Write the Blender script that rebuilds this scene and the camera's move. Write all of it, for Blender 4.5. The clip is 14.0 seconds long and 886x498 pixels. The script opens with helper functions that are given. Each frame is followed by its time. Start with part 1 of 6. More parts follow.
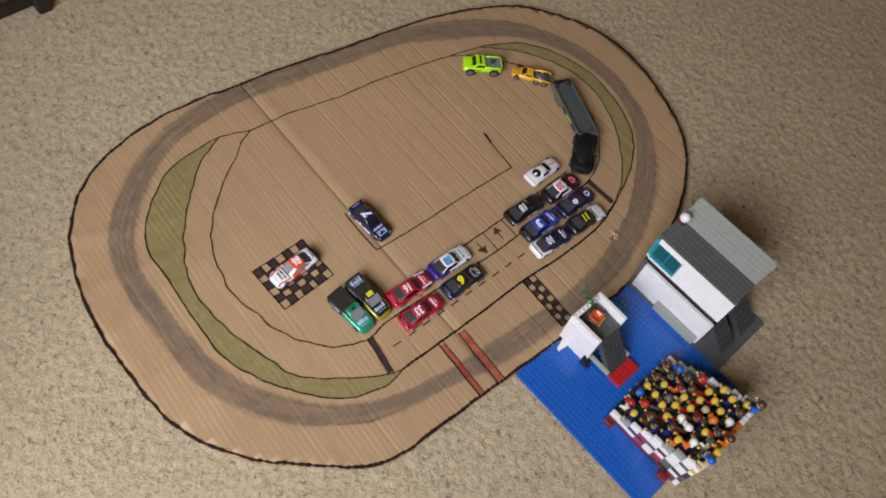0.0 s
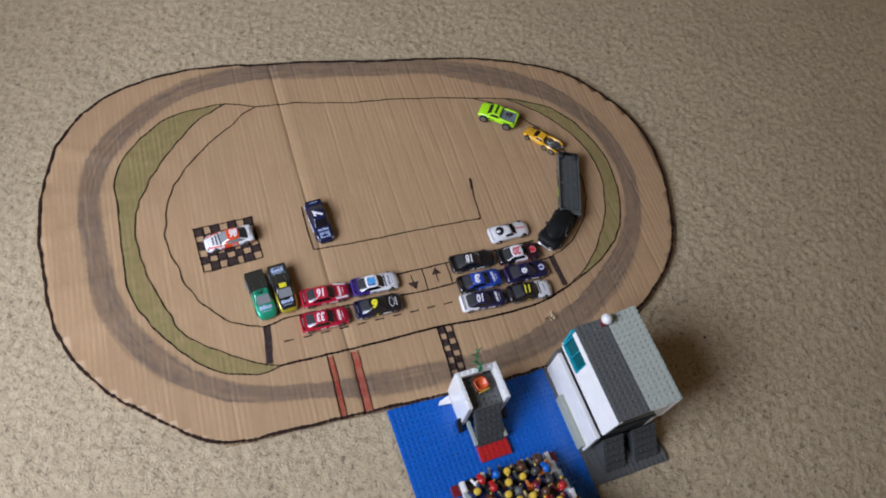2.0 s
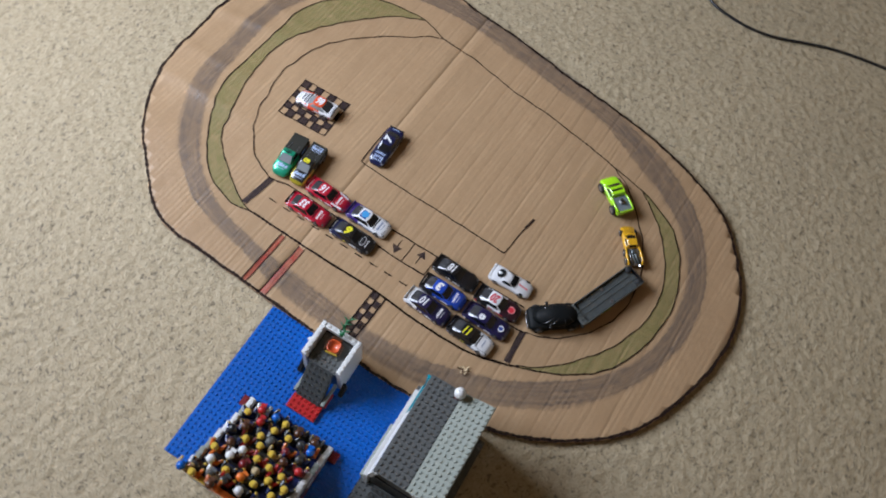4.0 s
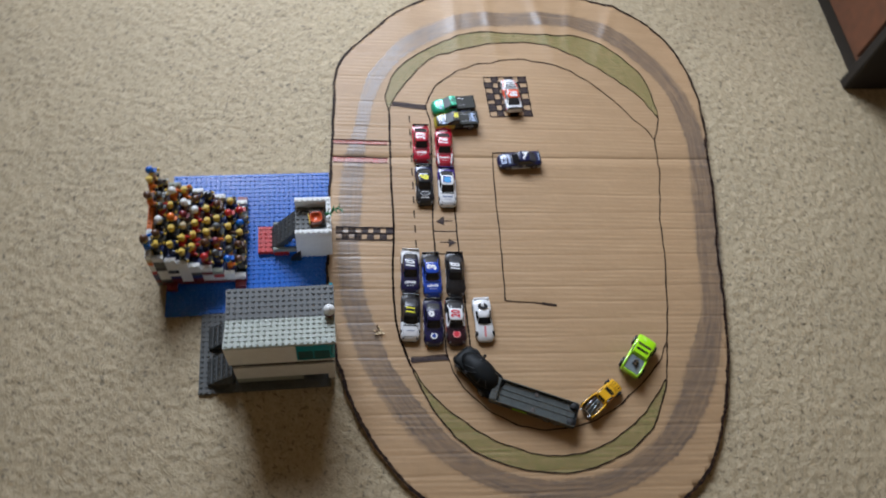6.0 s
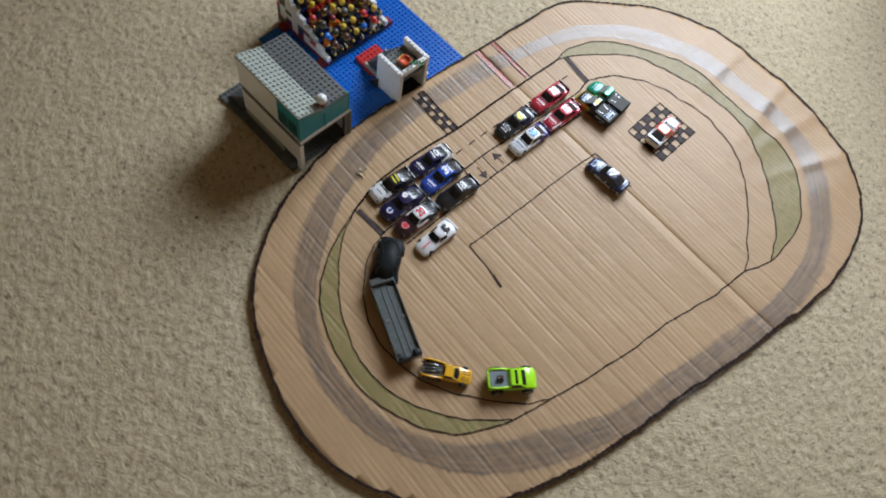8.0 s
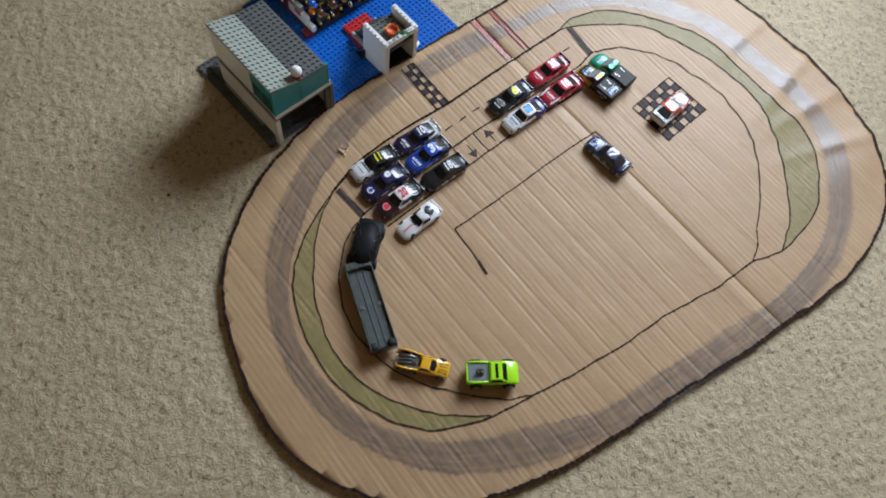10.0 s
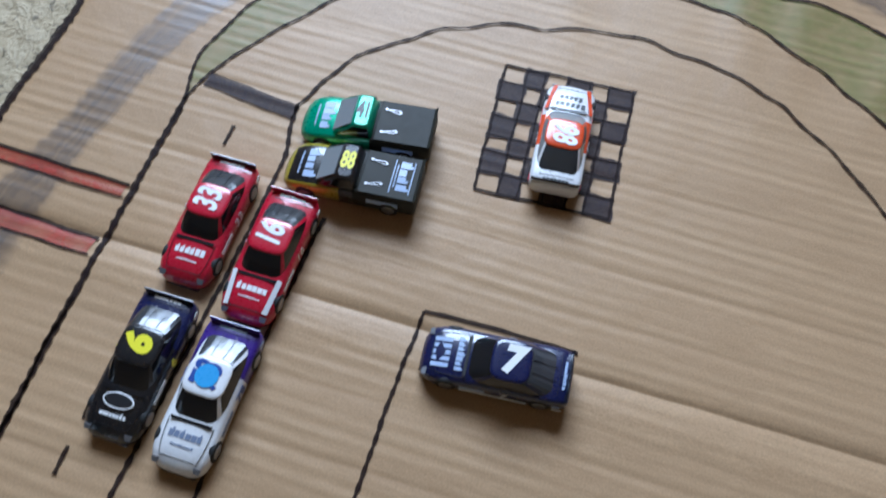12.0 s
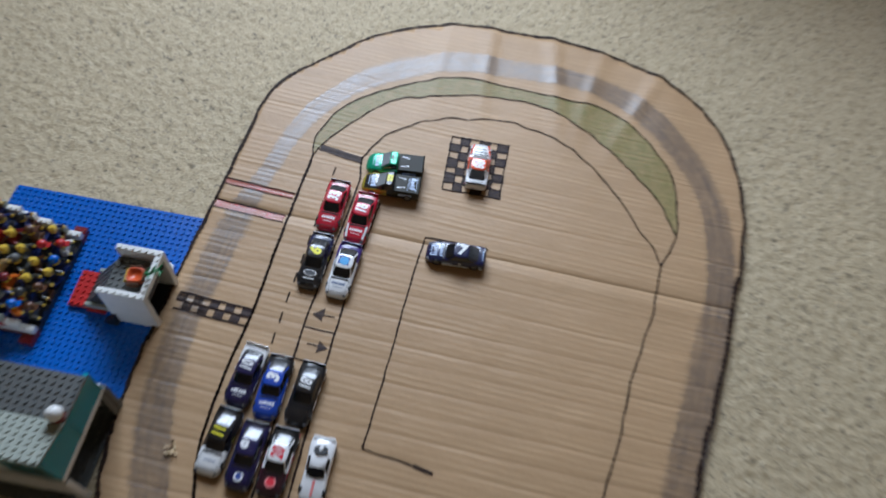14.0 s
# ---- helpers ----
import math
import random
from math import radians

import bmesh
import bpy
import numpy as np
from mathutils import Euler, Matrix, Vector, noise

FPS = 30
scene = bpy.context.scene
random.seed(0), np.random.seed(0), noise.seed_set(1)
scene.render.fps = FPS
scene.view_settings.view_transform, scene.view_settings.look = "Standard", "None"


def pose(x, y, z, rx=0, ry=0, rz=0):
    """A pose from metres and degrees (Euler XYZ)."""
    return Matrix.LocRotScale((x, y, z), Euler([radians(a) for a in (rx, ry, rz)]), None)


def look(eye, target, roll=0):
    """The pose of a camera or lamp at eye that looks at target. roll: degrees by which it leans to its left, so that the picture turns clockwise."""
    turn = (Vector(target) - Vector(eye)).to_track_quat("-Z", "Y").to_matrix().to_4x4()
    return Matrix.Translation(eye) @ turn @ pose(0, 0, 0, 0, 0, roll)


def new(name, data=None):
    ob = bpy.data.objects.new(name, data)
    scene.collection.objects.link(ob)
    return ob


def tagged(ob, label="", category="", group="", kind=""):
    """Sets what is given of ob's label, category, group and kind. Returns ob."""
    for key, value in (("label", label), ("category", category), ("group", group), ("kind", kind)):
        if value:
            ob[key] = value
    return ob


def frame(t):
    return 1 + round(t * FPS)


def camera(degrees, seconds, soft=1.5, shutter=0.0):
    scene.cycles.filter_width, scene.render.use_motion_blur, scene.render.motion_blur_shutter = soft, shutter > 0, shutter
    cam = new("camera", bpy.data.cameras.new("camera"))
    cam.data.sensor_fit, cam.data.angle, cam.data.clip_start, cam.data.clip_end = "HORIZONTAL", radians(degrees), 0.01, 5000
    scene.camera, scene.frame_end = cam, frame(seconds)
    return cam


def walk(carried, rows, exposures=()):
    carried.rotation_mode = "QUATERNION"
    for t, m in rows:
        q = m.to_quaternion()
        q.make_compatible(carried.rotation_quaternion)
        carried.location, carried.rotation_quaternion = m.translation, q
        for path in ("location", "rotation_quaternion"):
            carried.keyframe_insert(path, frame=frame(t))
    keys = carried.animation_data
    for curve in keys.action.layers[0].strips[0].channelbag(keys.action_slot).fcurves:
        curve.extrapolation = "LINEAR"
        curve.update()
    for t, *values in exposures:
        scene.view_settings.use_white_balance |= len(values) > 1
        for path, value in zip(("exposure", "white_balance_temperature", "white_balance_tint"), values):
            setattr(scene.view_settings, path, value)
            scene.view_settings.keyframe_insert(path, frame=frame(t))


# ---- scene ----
cam = camera(59.68, 14.0, 1.9, 0.3)
PATH = [
    (0, (-0.5549, -0.2746, 1.0772), (-0.1660, 0.0421, 0.2121), 14.52),
    (0.5, (-0.5428, -0.2935, 1.0779), (-0.1537, 0.0318, 0.2161), 15.18),
    (1, (-0.4932, -0.3168, 1.0828), (-0.1187, 0.0247, 0.2207), 17.34),
    (1.5, (-0.3772, -0.3865, 1.0912), (-0.0435, 0.0059, 0.2341), 18.43),
    (2, (-0.2816, -0.4370, 1.1057), (-0.0256, 0.0074, 0.2472), 15.61),
    (2.5, (-0.1609, -0.4756, 1.1157), (0.0137, -0.0121, 0.2470), 15.42),
    (3, (-0.0188, -0.4727, 1.1161), (0.0471, -0.0104, 0.2318), 16.87),
    (3.2, (0.0409, -0.4610, 1.1248), (0.0567, -0.0141, 0.2304), 16.23),
    (5.3, (0.5455, -0.2086, 1.1106), (0.1340, 0.0405, 0.2338), 10.92),
    (5.5, (0.5780, -0.1750, 1.1082), (0.1419, 0.0387, 0.2341), 10.91),
    (6, (0.6383, -0.0595, 1.1183), (0.1672, 0.0514, 0.2432), 12.72),
    (6.5, (0.6638, 0.0986, 1.1028), (0.1896, 0.0495, 0.2238), 11.23),
    (7, (0.6659, 0.2335, 1.0916), (0.2357, 0.0446, 0.2088), 8.25),
    (7.5, (0.6536, 0.3836, 1.0810), (0.2625, 0.1450, 0.1922), 11.49),
    (8, (0.6036, 0.4792, 1.0758), (0.2406, 0.2135, 0.1827), 15.16),
    (8.2, (0.5814, 0.5184, 1.0639), (0.2248, 0.2311, 0.1749), 15.80),
    (10.5, (0.4452, 0.4768, 1.0021), (0.1454, 0.2142, 0.0850), 9.60),
    (11, (0.1997, 0.3302, 0.5528), (-0.1377, 0.0905, -0.3575), 0.81),
    (11.5, (0.0321, 0.2448, 0.4533), (-0.3012, 0.1085, -0.4797), 1.72),
    (12, (-0.0170, 0.2297, 0.3874), (-0.4383, 0.1043, -0.5108), 2.12),
    (12.5, (-0.0205, 0.2388, 0.3895), (-0.4776, 0.1060, -0.4899), 0.47),
    (13, (-0.0231, 0.2396, 0.3894), (-0.4875, 0.0971, -0.4847), -0.63),
    (13.5, (0.0507, 0.2609, 0.4990), (-0.4116, 0.1192, -0.3763), -0.80),
    (14, (0.3587, 0.2830, 0.8668), (-0.1454, 0.2051, 0.0067), 6.04),
]
walk(cam, [(t, look(eye, target, roll)) for t, eye, target, roll in PATH], [(0.0, -0.2, 7000, 19), (2.0, -0.12, 6250, 18), (3.0, 0.0, 6200, 16), (5.5, 0.08, 6200, 12), (7.0, 0.15, 6400, 11), (8.2, 0.2, 6350, 9), (10.5, 0.15, 6150, 9), (11.0, 0.18, 6200, 9), (11.5, 0.05, 5600, 6), (12.5, -0.02, 5300, 9), (13.5, -0.02, 5550, 8), (14.0, -0.14, 5900, 9)])

# ---------------------------------------------------------------- world and light
SX, SY, SA = -0.1114, -0.1100, 3.8          # corner of the blue baseplate, and its turn in degrees
FLOOR_Z = -0.006

world = bpy.data.worlds.new("sky")
scene.world = world
world.use_nodes = True
wn = world.node_tree
sky = wn.nodes.new("ShaderNodeTexSky")
sky.sky_type = "NISHITA"
sky.sun_disc = False
sky.sun_elevation, sky.sun_rotation = radians(38), radians(-20)
wn.links.new(sky.outputs[0], wn.nodes["Background"].inputs[0])
wn.nodes["Background"].inputs[1].default_value = 0.12

lamp = bpy.data.lights.new("window_light", "AREA")
lamp.shape, lamp.size, lamp.size_y = "RECTANGLE", 1.28, 1.12
lamp.energy, lamp.color, lamp.spread = 25.0, (0.862, 0.955, 1.09), radians(100)
new("window_light", lamp).matrix_world = look((-1.72, -0.34, 1.34), (0.02, 0.42, 0.0))


# ---------------------------------------------------------------- materials
def material(name, color, rough=0.5, metal=0.0, grain=0.0, scale=60.0, bump=0.0, bump_scale=300.0, coat=0.0, spec=0.5, bump_dist=0.001):
    """A plain surface with two sizes of colour variation, and a fine relief."""
    m = bpy.data.materials.new(name)
    m.use_nodes = True
    n, l = m.node_tree.nodes, m.node_tree.links
    p = n["Principled BSDF"]
    p.inputs["Base Color"].default_value = (*color, 1)
    p.inputs["Roughness"].default_value = rough
    p.inputs["Metallic"].default_value = metal
    p.inputs["Coat Weight"].default_value = coat
    p.inputs["Coat Roughness"].default_value = 0.08
    p.inputs["Specular IOR Level"].default_value = spec
    at = n.new("ShaderNodeTexCoord")
    if grain:
        small, large, both, ramp = n.new("ShaderNodeTexNoise"), n.new("ShaderNodeTexNoise"), n.new("ShaderNodeMath"), n.new("ShaderNodeMapRange")
        small.inputs["Scale"].default_value, large.inputs["Scale"].default_value = scale * 6, scale
        small.inputs["Detail"].default_value = 4
        both.operation = "ADD"
        l.new(at.outputs["Object"], small.inputs["Vector"])
        l.new(at.outputs["Object"], large.inputs["Vector"])
        l.new(small.outputs[0], both.inputs[0])
        l.new(large.outputs[0], both.inputs[1])
        ramp.inputs["From Min"].default_value, ramp.inputs["From Max"].default_value = 0.6, 1.4
        ramp.inputs["To Min"].default_value, ramp.inputs["To Max"].default_value = 1 - grain, 1 + grain
        l.new(both.outputs[0], ramp.inputs[0])
        mul = n.new("ShaderNodeVectorMath")
        mul.operation = "MULTIPLY"
        mul.inputs[0].default_value = color
        l.new(ramp.outputs[0], mul.inputs[1])
        l.new(mul.outputs[0], p.inputs["Base Color"])
        rr = n.new("ShaderNodeMapRange")
        rr.inputs["To Min"].default_value, rr.inputs["To Max"].default_value = rough * 0.8, min(1, rough * 1.25)
        l.new(small.outputs[0], rr.inputs[0])
        l.new(rr.outputs[0], p.inputs["Roughness"])
    if bump:
        t, b = n.new("ShaderNodeTexNoise"), n.new("ShaderNodeBump")
        t.inputs["Scale"].default_value, t.inputs["Detail"].default_value = bump_scale, 5
        b.inputs["Strength"].default_value, b.inputs["Distance"].default_value = bump, bump_dist
        l.new(at.outputs["Object"], t.inputs["Vector"])
        l.new(t.outputs[0], b.inputs["Height"])
        l.new(b.outputs[0], p.inputs["Normal"])
    return m


def node(m, kind, **settings):
    made = m.node_tree.nodes.new(kind)
    for key, value in settings.items():
        if key == "operation":
            made.operation = value
        elif key == "blend":
            made.blend_type = value
        else:
            made.inputs[key.replace("_", " ")].default_value = value
    return made


# folds pressed into the board, from west to east: place, depth and half width
FOLDS = ((-0.390, 0.9, 0.0024), (-0.330, 1.0, 0.0024), (-0.270, 1.0, 0.0024), (-0.2115, 1.2, 0.0022), (-0.180, 0.8, 0.0024), (-0.1485, 6.0, 0.0022), (-0.105, 0.9, 0.0026), (-0.070, 1.3, 0.0024), (-0.034, 1.6, 0.0024), (-0.001, 1.7, 0.0024),
         (0.020, 1.1, 0.0024), (0.048, 1.7, 0.0024), (0.078, 1.6, 0.0024), (0.107, 1.8, 0.0024), (0.135, 1.6, 0.0024), (0.164, 1.8, 0.0024), (0.194, 1.3, 0.0024), (0.222, 1.7, 0.0024), (0.252, 1.3, 0.0024),
         (0.281, 1.7, 0.0024), (0.312, 1.4, 0.0024), (0.342, 1.6, 0.0024), (0.372, 1.2, 0.0024), (0.402, 1.5, 0.0024), (0.432, 1.2, 0.0024))


def corrugation(m, at):
    """Height of the flutes of corrugated cardboard: ridges that run along y, uneven in depth."""
    l = m.node_tree.links
    sep = node(m, "ShaderNodeSeparateXYZ")
    l.new(at, sep.inputs[0])
    wob, wobscale = node(m, "ShaderNodeTexNoise", Scale=11.0, Detail=2.0), node(m, "ShaderNodeMath", operation="MULTIPLY")
    l.new(at, wob.inputs["Vector"])
    wobscale.inputs[1].default_value = 0.004
    l.new(wob.outputs[0], wobscale.inputs[0])
    add = node(m, "ShaderNodeMath", operation="ADD")
    l.new(sep.outputs[0], add.inputs[0])
    l.new(wobscale.outputs[0], add.inputs[1])
    turn = node(m, "ShaderNodeMath", operation="MULTIPLY")
    turn.inputs[1].default_value = 2 * math.pi / 0.0082
    l.new(add.outputs[0], turn.inputs[0])
    wave = node(m, "ShaderNodeMath", operation="SINE")
    l.new(turn.outputs[0], wave.inputs[0])
    # some ridges are deeper than others
    stretch = node(m, "ShaderNodeMapping")
    stretch.inputs["Scale"].default_value = (1.0, 0.14, 1.0)
    l.new(at, stretch.inputs[0])
    deep = node(m, "ShaderNodeTexNoise", Scale=55.0, Detail=3.0, Roughness=0.7)
    l.new(stretch.outputs[0], deep.inputs["Vector"])
    power = node(m, "ShaderNodeMapRange")
    power.inputs["From Min"].default_value, power.inputs["From Max"].default_value = 0.40, 0.72
    power.inputs["To Min"].default_value, power.inputs["To Max"].default_value = 0.04, 0.85
    l.new(deep.outputs[0], power.inputs[0])
    out = node(m, "ShaderNodeMath", operation="MULTIPLY")
    l.new(wave.outputs[0], out.inputs[0])
    l.new(power.outputs[0], out.inputs[1])
    flute = out
    # pressed folds across the board
    for cx, deep_, wide in FOLDS:
        lean = node(m, "ShaderNodeMath", operation="MULTIPLY_ADD")
        lean.inputs[1].default_value, lean.inputs[2].default_value = 0.03, -cx - 0.006
        l.new(sep.outputs[1], lean.inputs[0])
        off = node(m, "ShaderNodeMath", operation="ADD")
        l.new(add.outputs[0], off.inputs[0])
        l.new(lean.outputs[0], off.inputs[1])
        scaled = node(m, "ShaderNodeMath", operation="MULTIPLY")
        scaled.inputs[1].default_value = 1 / wide
        l.new(off.outputs[0], scaled.inputs[0])
        square = node(m, "ShaderNodeMath", operation="MULTIPLY")
        l.new(scaled.outputs[0], square.inputs[0])
        l.new(scaled.outputs[0], square.inputs[1])
        one = node(m, "ShaderNodeMath", operation="ADD")
        one.inputs[1].default_value = 1.0
        l.new(square.outputs[0], one.inputs[0])
        groove = node(m, "ShaderNodeMath", operation="DIVIDE")
        groove.inputs[0].default_value = -1.3 * deep_
        l.new(one.outputs[0], groove.inputs[1])
        total = node(m, "ShaderNodeMath", operation="ADD")
        l.new(out.outputs[0], total.inputs[0])
        l.new(groove.outputs[0], total.inputs[1])
        out = total
    return out, deep, flute


def cardboard_material():
    m = material("brown_cardboard", (0.44, 0.275, 0.155), 0.5)
    l, p = m.node_tree.links, m.node_tree.nodes["Principled BSDF"]
    at = node(m, "ShaderNodeTexCoord").outputs["Object"]
    height, deep, flute = corrugation(m, at)
    ramp = node(m, "ShaderNodeValToRGB")
    ramp.color_ramp.elements[0].position, ramp.color_ramp.elements[1].position = 0.25, 0.8
    ramp.color_ramp.elements[0].color = (0.394, 0.252, 0.134, 1)
    ramp.color_ramp.elements[1].color = (0.470, 0.310, 0.170, 1)
    l.new(deep.outputs[0], ramp.inputs[0])
    large, fleck = node(m, "ShaderNodeTexNoise", Scale=3.5, Detail=3.0), node(m, "ShaderNodeTexNoise", Scale=900.0, Detail=2.0)
    l.new(at, large.inputs["Vector"])
    l.new(at, fleck.inputs["Vector"])
    mix, mix2 = node(m, "ShaderNodeMixRGB", blend="MULTIPLY", Fac=0.5), node(m, "ShaderNodeMixRGB", blend="OVERLAY", Fac=0.25)
    tone = node(m, "ShaderNodeMapRange")
    tone.inputs["To Min"].default_value, tone.inputs["To Max"].default_value = 0.72, 1.28
    l.new(large.outputs[0], tone.inputs[0])
    l.new(ramp.outputs[0], mix.inputs[1])
    l.new(tone.outputs[0], mix.inputs[2])
    l.new(mix.outputs[0], mix2.inputs[1])
    l.new(fleck.outputs[0], mix2.inputs[2])
    l.new(mix2.outputs[0], p.inputs["Base Color"])
    b = node(m, "ShaderNodeBump", Strength=0.32, Distance=0.0007)
    l.new(height.outputs[0], b.inputs["Height"])
    b2, dents = node(m, "ShaderNodeBump", Strength=0.46, Distance=0.004), node(m, "ShaderNodeTexNoise", Scale=14.0, Detail=3.0)
    l.new(at, dents.inputs["Vector"])
    l.new(dents.outputs[0], b2.inputs["Height"])
    l.new(b.outputs[0], b2.inputs["Normal"])
    b3, scuffs = node(m, "ShaderNodeBump", Strength=0.55, Distance=0.0008), node(m, "ShaderNodeTexNoise", Scale=75.0, Detail=4.0, Roughness=0.6)
    l.new(at, scuffs.inputs["Vector"])
    l.new(scuffs.outputs[0], b3.inputs["Height"])
    l.new(b2.outputs[0], b3.inputs["Normal"])
    l.new(b3.outputs[0], p.inputs["Normal"])
    p.inputs["Roughness"].default_value = 0.46
    p.inputs["Specular IOR Level"].default_value = 0.27
    return m


def marker_material(name, color, cover, uneven=0.0, rough=0.35, ripple=0.04, spec=0.5, streaks=0.0):
    """Felt-tip ink on cardboard: it lets the board show through where it lies thin."""
    m = bpy.data.materials.new(name)
    m.use_nodes = True
    n, l = m.node_tree.nodes, m.node_tree.links
    p, out = n["Principled BSDF"], n["Material Output"]
    p.inputs["Base Color"].default_value, p.inputs["Roughness"].default_value = (*color, 1), rough
    p.inputs["Specular IOR Level"].default_value = spec
    at = node(m, "ShaderNodeTexCoord").outputs["Object"]
    height, deep, flute = corrugation(m, at)
    b = node(m, "ShaderNodeBump", Strength=0.32 if streaks else 0.30, Distance=0.0007)
    l.new(height.outputs[0], b.inputs["Height"])
    l.new(b.outputs[0], p.inputs["Normal"])
    t, clear, mix, span = node(m, "ShaderNodeTexNoise", Scale=85.0, Detail=5.0, Roughness=0.65), n.new("ShaderNodeBsdfTransparent"), n.new("ShaderNodeMixShader"), n.new("ShaderNodeMapRange")
    l.new(at, t.inputs["Vector"])
    span.inputs["From Min"].default_value, span.inputs["From Max"].default_value = 0.3, 0.7
    span.inputs["To Min"].default_value, span.inputs["To Max"].default_value = max(0, cover - uneven), min(1, cover + uneven)
    l.new(t.outputs[0], span.inputs[0])
    if streaks:
        # strokes drawn along the band, thinning out at its two sides
        uv, pull = node(m, "ShaderNodeUVMap"), node(m, "ShaderNodeMapping")
        pull.inputs["Scale"].default_value = (6.0, 11.0, 1.0)
        l.new(uv.outputs[0], pull.inputs[0])
        lines, wander = node(m, "ShaderNodeTexNoise", Scale=1.0, Detail=4.0, Roughness=0.6), node(m, "ShaderNodeMapRange")
        l.new(pull.outputs[0], lines.inputs["Vector"])
        wander.inputs["From Min"].default_value, wander.inputs["From Max"].default_value = 0.30, 0.70
        wander.inputs["To Min"].default_value, wander.inputs["To Max"].default_value = 1 - streaks, 1 + streaks
        l.new(lines.outputs[0], wander.inputs[0])
        side, mid, thin, ends = node(m, "ShaderNodeSeparateXYZ"), node(m, "ShaderNodeMath", operation="PINGPONG"), node(m, "ShaderNodeMapRange"), node(m, "ShaderNodeMath", operation="MULTIPLY")
        l.new(uv.outputs[0], side.inputs[0])
        l.new(side.outputs[1], mid.inputs[0])
        mid.inputs[1].default_value = 0.5
        loose = node(m, "ShaderNodeMath", operation="MULTIPLY_ADD")
        loose.inputs[1].default_value = 0.22
        l.new(lines.outputs[0], loose.inputs[0])
        l.new(mid.outputs[0], loose.inputs[2])
        thin.inputs["From Min"].default_value, thin.inputs["From Max"].default_value = 0.11, 0.29
        thin.interpolation_type = "SMOOTHSTEP"
        l.new(loose.outputs[0], thin.inputs[0])
        l.new(thin.outputs[0], ends.inputs[0])
        l.new(wander.outputs[0], ends.inputs[1])
        drawn = node(m, "ShaderNodeMath", operation="MULTIPLY")
        l.new(span.outputs[0], drawn.inputs[0])
        l.new(ends.outputs[0], drawn.inputs[1])
        span = drawn
    # the ink takes on the ridges of the board and misses its hollows
    ridge = node(m, "ShaderNodeMath", operation="MULTIPLY_ADD")
    ridge.use_clamp = True
    ridge.inputs[1].default_value = ripple
    l.new(flute.outputs[0], ridge.inputs[0])
    l.new(span.outputs[0], ridge.inputs[2])
    l.new(ridge.outputs[0], mix.inputs[0])
    l.new(clear.outputs[0], mix.inputs[1])
    l.new(p.outputs[0], mix.inputs[2])
    l.new(mix.outputs[0], out.inputs[0])
    return m


def carpet_material():
    m = material("beige_carpet", (0.4, 0.33, 0.24), 0.72, spec=0.5)
    l, p = m.node_tree.links, m.node_tree.nodes["Principled BSDF"]
    at = node(m, "ShaderNodeTexCoord").outputs["Object"]
    tuft, fibre, patch = node(m, "ShaderNodeTexNoise", Scale=118.0, Detail=2.5, Roughness=0.5, Distortion=1.8), node(m, "ShaderNodeTexNoise", Scale=500.0, Detail=3.0), node(m, "ShaderNodeTexNoise", Scale=5.0, Detail=3.0)
    for t in (tuft, fibre, patch):
        l.new(at, t.inputs["Vector"])
    ramp = node(m, "ShaderNodeValToRGB")
    e = ramp.color_ramp.elements
    e[0].position, e[0].color = 0.30, (0.345, 0.272, 0.155, 1)
    e[1].position, e[1].color = 0.68, (0.505, 0.413, 0.264, 1)
    mid = e.new(0.45)
    mid.color = (0.436, 0.346, 0.211, 1)
    both = node(m, "ShaderNodeMath", operation="MULTIPLY_ADD")
    both.inputs[1].default_value, both.inputs[2].default_value = 0.30, -0.15
    l.new(fibre.outputs[0], both.inputs[0])
    add = node(m, "ShaderNodeMath", operation="ADD")
    l.new(both.outputs[0], add.inputs[0])
    l.new(tuft.outputs[0], add.inputs[1])
    l.new(add.outputs[0], ramp.inputs[0])
    tone, mix = node(m, "ShaderNodeMapRange"), node(m, "ShaderNodeMixRGB", blend="MULTIPLY", Fac=0.8)
    tone.inputs["To Min"].default_value, tone.inputs["To Max"].default_value = 0.86, 1.14
    l.new(patch.outputs[0], tone.inputs[0])
    l.new(ramp.outputs[0], mix.inputs[1])
    l.new(tone.outputs[0], mix.inputs[2])
    # small shadows between the tufts, put into the colour as dark specks
    tuft_shade, dark, mix2 = node(m, "ShaderNodeTexNoise", Scale=150.0, Detail=1.5, Distortion=0.9), node(m, "ShaderNodeMapRange"), node(m, "ShaderNodeMixRGB", blend="MULTIPLY", Fac=1.0)
    l.new(at, tuft_shade.inputs["Vector"])
    dark.inputs["From Min"].default_value, dark.inputs["From Max"].default_value = 0.60, 0.68
    dark.inputs["To Min"].default_value, dark.inputs["To Max"].default_value = 1.0, 0.50
    l.new(tuft_shade.outputs[0], dark.inputs[0])
    l.new(mix.outputs[0], mix2.inputs[1])
    l.new(dark.outputs[0], mix2.inputs[2])
    l.new(mix2.outputs[0], p.inputs["Base Color"])
    b = node(m, "ShaderNodeBump", Strength=0.50, Distance=0.004)
    l.new(add.outputs[0], b.inputs["Height"])
    l.new(b.outputs[0], p.inputs["Normal"])
    return m


